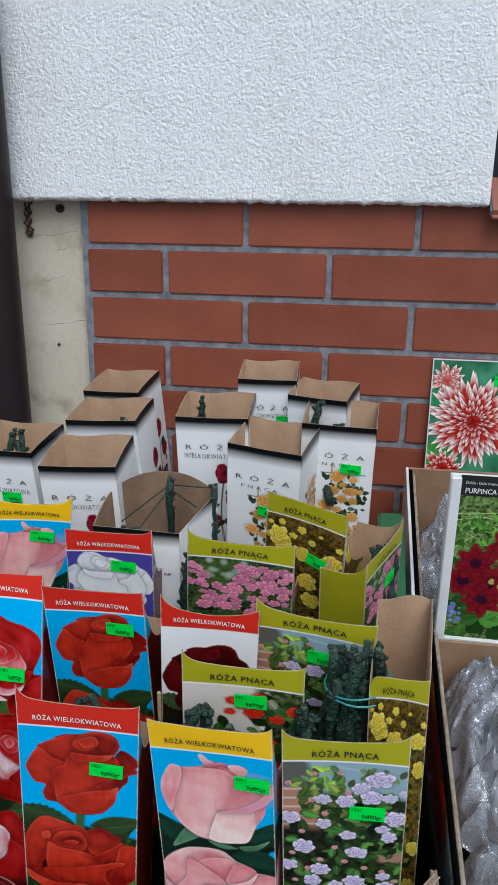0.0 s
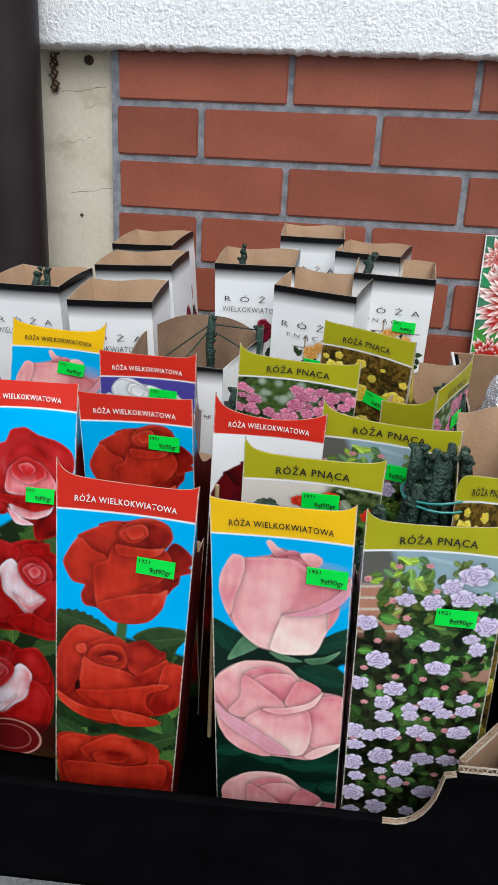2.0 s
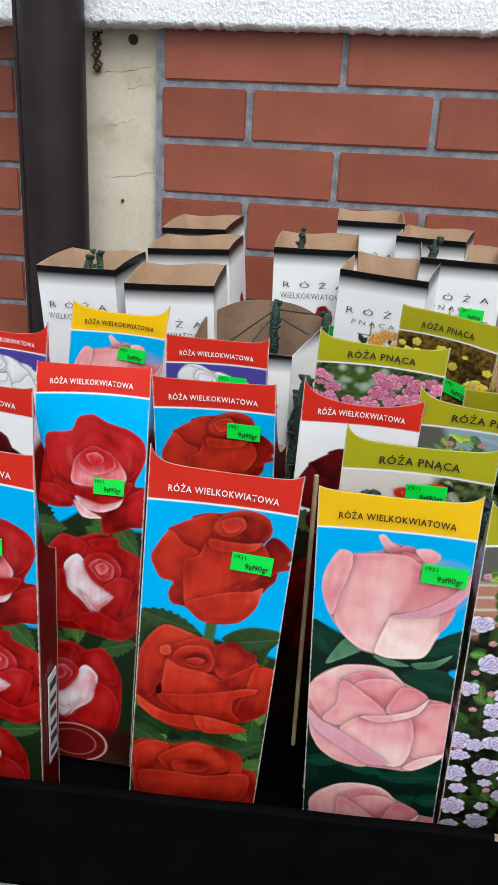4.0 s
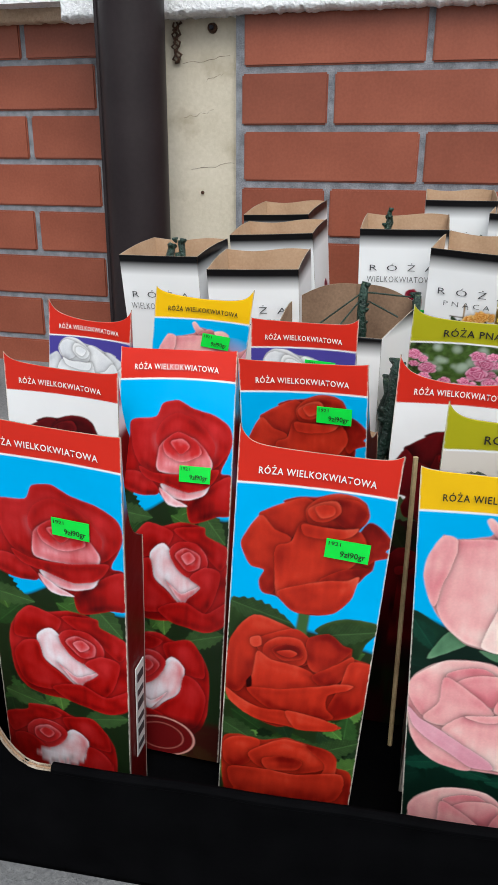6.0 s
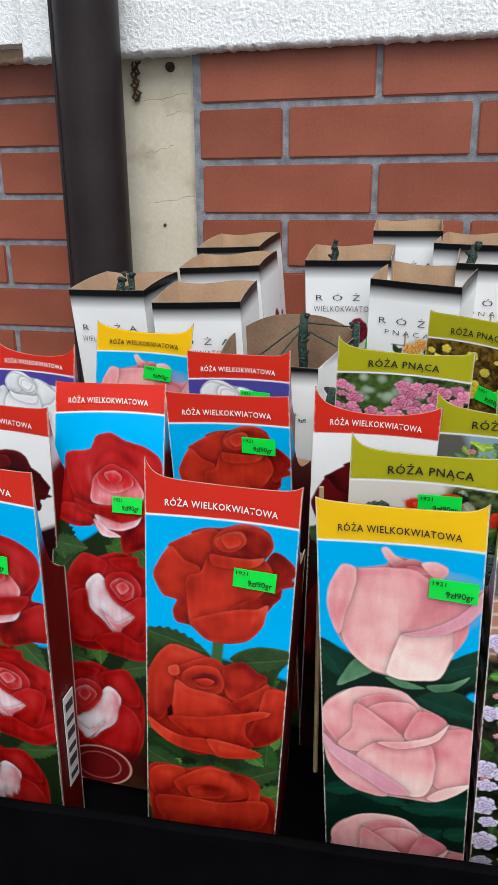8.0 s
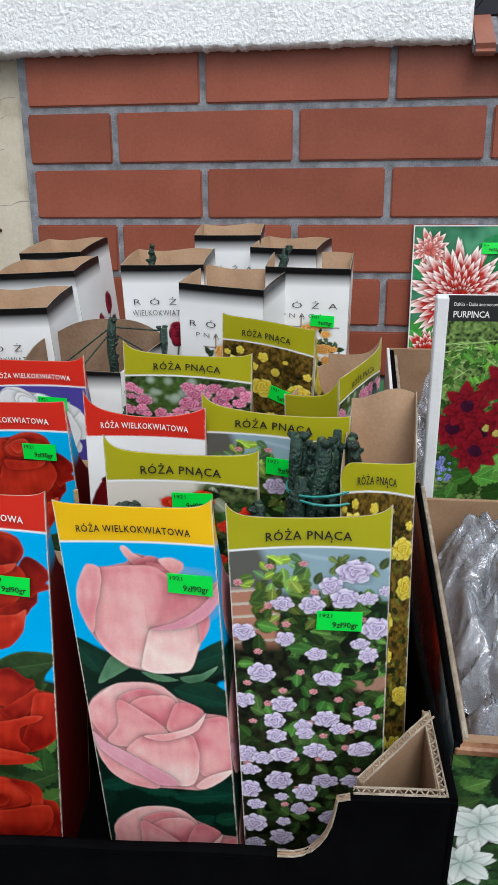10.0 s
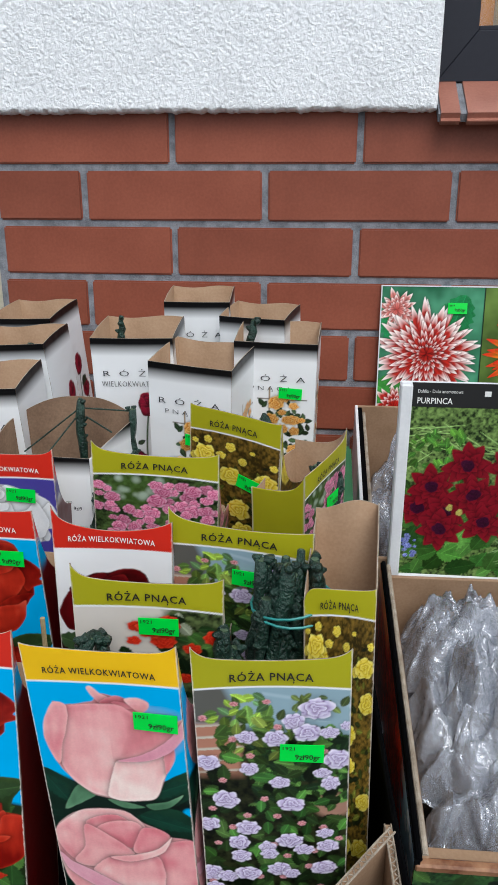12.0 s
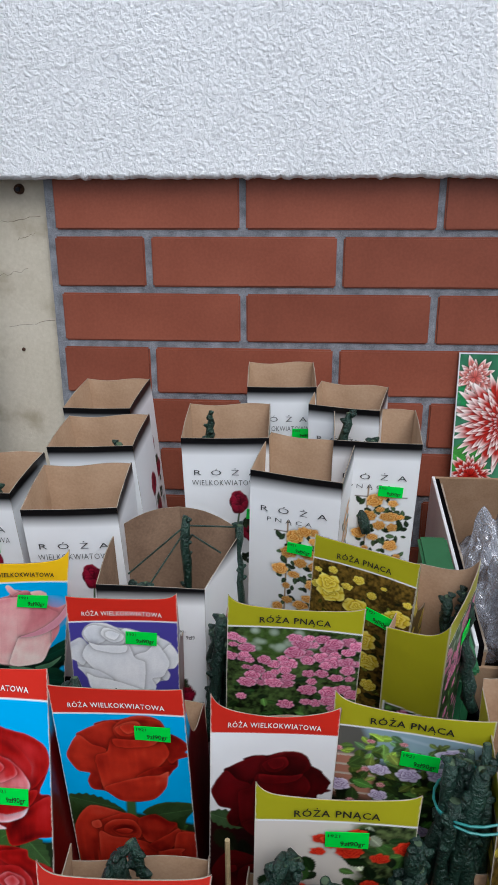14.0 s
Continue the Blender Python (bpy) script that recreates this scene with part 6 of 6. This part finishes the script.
# added dark layer, stands in for the shade on the carton's floor
part("peat_fill", box_bm(0.012, CW - 0.006, 0.006, CD - 0.006, 0.006, 0.030, 0.004), M["soil"], cart, "added dark layer for the shaded carton floor")

# picture card
card_t = thing("picture_card", "white-bordered picture card of dark red dahlias", "picture card", "", pose(0.2905, -0.3655, 0.178, 4.0))
part("backing", box_bm(0, 0.36, 0, 0.004, 0, 0.222, 0.001), M["white"], card_t)
part("border", box_bm(0.0, 0.0115, -0.010, 0.0, 0.0, 0.222, 0.0015), M["white"], card_t)
part("border", box_bm(0.0115, 0.36, -0.006, 0.0, 0.0, 0.0125, 0.0015), M["white"], card_t)
printed_board("photo", card_t, 0.150, 0.1855, paint_purpinca, 0.0008, pose(0.0115, -0.002, 0.0125), 0.001)
printed_board("photo", card_t, 0.150, 0.1855, lambda x, d: paint_dahlias(x + 146, d + 4), 0.0014, pose(0.165, -0.002, 0.0125), 0.001)
part("title_strip", box_bm(0.0115, 0.30, -0.0026, -0.0012, 0.198, 0.222), M["ink_black"], card_t, "black title strip")
lettering("title", "PURPINCA", 0.033, 0.0062, M["ink_white"], card_t, pose(0.0335, -0.0031, 0.2045), 0.012)
lettering("variety", "Dahlia - Dalia anemonowa", 0.042, 0.0034, M["ink_white"], card_t, pose(0.038, -0.0031, 0.2140), 0.0)
for i, (bx, bz, bw, bh) in enumerate([(0.082, 0.2125, 0.006, 0.0050), (0.100, 0.2110, 0.012, 0.0012), (0.112, 0.2060, 0.022, 0.0012), (0.122, 0.2135, 0.005, 0.0080), (0.131, 0.2135, 0.010, 0.0015), (0.131, 0.2090, 0.008, 0.0012), (0.100, 0.2065, 0.005, 0.0030)]):
    part("symbol_bar", box_bm(bx - bw / 2, bx + bw / 2, -0.0031, -0.0025, bz - bh / 2, bz + bh / 2), M["ink_white"], card_t)
part("info_box", box_bm(0.139, 0.162, -0.0032, -0.0024, 0.202, 0.2185), M["ink_white"], card_t, "small white printed box")
for k in range(5):
    part("print_bar", box_bm(0.148, 0.160 - 0.002 * (k % 2), -0.0038, -0.0031, 0.2035 + 0.003 * k, 0.2047 + 0.003 * k), M["ink_grey"], card_t)
part("print_bar", box_bm(0.1405, 0.1465, -0.0038, -0.0031, 0.2125, 0.2165), plain("blue_ink", (0.02, 0.05, 0.3), 0.5), card_t)
sticker(card_t, 0.135, 0.183, 0, "9zł50gr", "2614", 0.031, 0.0175)

# second carton behind, up to the wall, with its own picture board
cart2 = thing("dahlia_carton", "white-sided carton of dahlia tubers by the wall", "carton", "dahlia cartons", Matrix.Translation((0.262, -0.345, ground_z(-0.345))) @ pose(0, 0, 0, LEAN))
H2 = 0.170
part("left_panel", box_bm(0, 0.004, 0, 0.325, 0, H2, 0.0006), M["white"], cart2)
part("left_fold", box_bm(0.0045, 0.010, 0.002, 0.322, 0.0, H2 - 0.002, 0.0006), M["black"], cart2, "black inner fold")
part("left_liner", box_bm(0.0105, 0.0140, 0.004, 0.320, 0.0, H2 - 0.012, 0.0006), M["kraft"], cart2)
part("liner_edge", tube_bm([(0.0125, 0.004 + 0.316 * k / 12, H2 - 0.0115 + 0.002 * math.sin(k * 2.3)) for k in range(13)], 0.0026, 8), M["edge"], cart2)
part("rear_panel", box_bm(0.004, 0.42, 0.321, 0.325, 0, H2, 0.0006), M["kraft"], cart2)
part("front_panel", box_bm(0.004, 0.42, 0.0, 0.004, 0, H2 - 0.03, 0.0006), M["kraft"], cart2)
part("right_panel", box_bm(0.416, 0.42, 0.004, 0.321, 0, H2, 0.0006), M["kraft"], cart2)
part("floor_panel", box_bm(0.004, 0.42, 0.004, 0.32, 0.002, 0.005), M["kraft"], cart2)
board = thing("picture_board", "picture board of red and white dahlias at the wall", "picture card", "", pose(0.2945, -0.020, 0.232, -4.5))
printed_board("photo", board, 0.295, 0.212, paint_dahlias, 0.0008, pose(0, 0, 0), 0.003)
part("edge_strip", box_bm(-0.0015, 0.0, -0.001, 0.003, 0, 0.212), M["white"], board)
part("edge_strip", box_bm(-0.0015, 0.295, -0.001, 0.003, 0.212, 0.2135), M["white"], board)
sticker(board, 0.1045, 0.183, 0, "9zł50gr", "2614", 0.026, 0.0150)
crate = thing("plastic_crate", "dark green plastic crate between the cartons", "crate", "", Matrix.Translation((0.222, -0.400, ground_z(-0.40))) @ pose(0, 0, 0, LEAN))
part("side_wall", box_bm(0.0, 0.028, 0.0, 0.20, 0.0, 0.190, 0.003, 2), M["crate"], crate)
part("rim", box_bm(-0.002, 0.031, -0.004, 0.204, 0.186, 0.196, 0.003, 2), M["crate"], crate)
part("rib", box_bm(0.008, 0.020, -0.003, 0.001, 0.02, 0.18, 0.001), M["crate"], crate)


# ---- clear bags of tubers ----
def film_sheet(rx, ry, rz, seed):
    """A crumpled sheet of polythene: a sagging dome broken by straight creases that run in all directions."""
    rng = np.random.RandomState(seed)
    nx, ny = 84, 104
    U, V = np.meshgrid(np.linspace(-1, 1, nx), np.linspace(-1, 1, ny))
    r2 = np.clip(np.maximum(np.abs(U), np.abs(V)) ** 2 * 0.6 + (U**2 + V**2) * 0.4, 0, 1)
    Z = 0.34 * rz * (1 - r2) ** 0.6
    for k in range(46):
        a = rng.rand() * 6.283
        length = rng.uniform(0.18, 0.9)
        s_ = (U * math.cos(a) * rx + V * math.sin(a) * ry) / (0.06 * length) + rng.rand() * 9
        tri = np.abs(s_ - np.floor(s_) - 0.5) * 2
        patch = np.clip(1.3 - np.hypot(U - rng.uniform(-0.8, 0.8), V - rng.uniform(-0.8, 0.8)) / rng.uniform(0.5, 1.1), 0, 1)
        Z = Z + 0.17 * rz * length * (1 - tri) ** 2.2 * patch
    X = U * rx * (0.95 + 0.18 * (vnoise(V * 3.2 + seed, U * 2.0, seed) - 0.5)) + 0.010 * (vnoise(U * 5, V * 5, seed + 3) - 0.5)
    Y = V * ry * (0.95 + 0.18 * (vnoise(U * 3.2, V * 2.0 + seed, seed + 1) - 0.5)) + 0.010 * (vnoise(U * 5, V * 5, seed + 4) - 0.5)
    return np.stack([X, Y, Z], -1).reshape(-1, 3), grid_quads(nx, ny)


def crumple(name, cx, cy, cz_, rx, ry, rz, seed, label):
    ob = thing(name, label, "plastic bag", "bags of tubers")
    for k in range(3):
        v, q = film_sheet(rx * (1 - 0.10 * k), ry * (1 - 0.08 * k), rz, seed * 10 + k)
        f_ = arrays("film", v, q, [M["film"]], None, None, ob)
        f_.matrix_basis = pose(cx + 0.006 * k, cy - 0.004 * k, cz_ - 0.1 * rz - 0.012 * k, 6 * (k - 1), 4 - 5 * k, seed * 17 + 70 * k if rx > 0.05 else 0)
        f_["label"] = "crumpled clear plastic film"
    rr = random.Random(seed)
    for k in range(10):
        bm = bmesh.new()
        bmesh.ops.create_icosphere(bm, subdivisions=3, radius=1.0)
        for v in bm.verts:
            v.co *= 0.8 + 0.4 * noise.noise(v.co * 1.8 + Vector((k, seed, 0)))
            v.co = Vector((v.co.x * 0.022, v.co.y * 0.028, v.co.z * 0.016))
        part("tuber", bm, M["soil"], ob, "dark peaty tuber", pose(cx + rr.uniform(-0.6, 0.6) * rx, cy + rr.uniform(-0.6, 0.6) * ry, cz_ - 0.25 * rz + rr.uniform(-0.3, 0.25) * rz, rr.uniform(0, 90), rr.uniform(0, 90), rr.uniform(0, 180)), True)
    if seed in (1, 2):
        bm = box_bm(-0.018, 0.018, -0.026, 0.026, -0.0003, 0.0003)
        part("insert_card", bm, M["white"], ob, "white insert card", pose(cx + 0.25 * rx, cy + 0.1 * ry, cz_ + 0.30 * rz, 10, 12, 20 + 30 * seed))
    return ob


zf = ground_z(-0.55) + 0.01
crumple("tuber_bag", 0.358, -0.455, zf + 0.075, 0.058, 0.075, 0.085, 1, "crumpled clear bag of dahlia tubers in a carton")
crumple("tuber_bag", 0.366, -0.548, zf + 0.062, 0.058, 0.080, 0.085, 2, "shiny clear bag with dark tubers in a carton")
crumple("tuber_bag", 0.366, -0.622, zf + 0.042, 0.058, 0.050, 0.070, 3, "clear bag of tubers lying in a carton")
crumple("tuber_bag", 0.490, -0.520, zf + 0.060, 0.042, 0.100, 0.070, 4, "clear bag of tubers beside the divider")
crumple("tuber_bag", 0.335, -0.230, ground_z(-0.23) + 0.085, 0.055, 0.085, 0.075, 5, "clear bag of tubers in the rear carton")
crumple("tuber_bag", 0.350, -0.110, ground_z(-0.11) + 0.075, 0.055, 0.075, 0.070, 6, "clear bag of tubers in the rear carton")

# ---- brick facings ----
brick_wall("wall_brick_1", "red-brown clinker brick wall with grey joints", -0.2625, 2.4, 0.0, TOP_BED, 0.0, range(0, 9), 0.676)
brick_wall("wall_brick_2", "red-brown clinker brick wall beside the downpipe", -1.5, -0.506, 0.095, 0.628, -0.645, range(0, 9), 0.690)
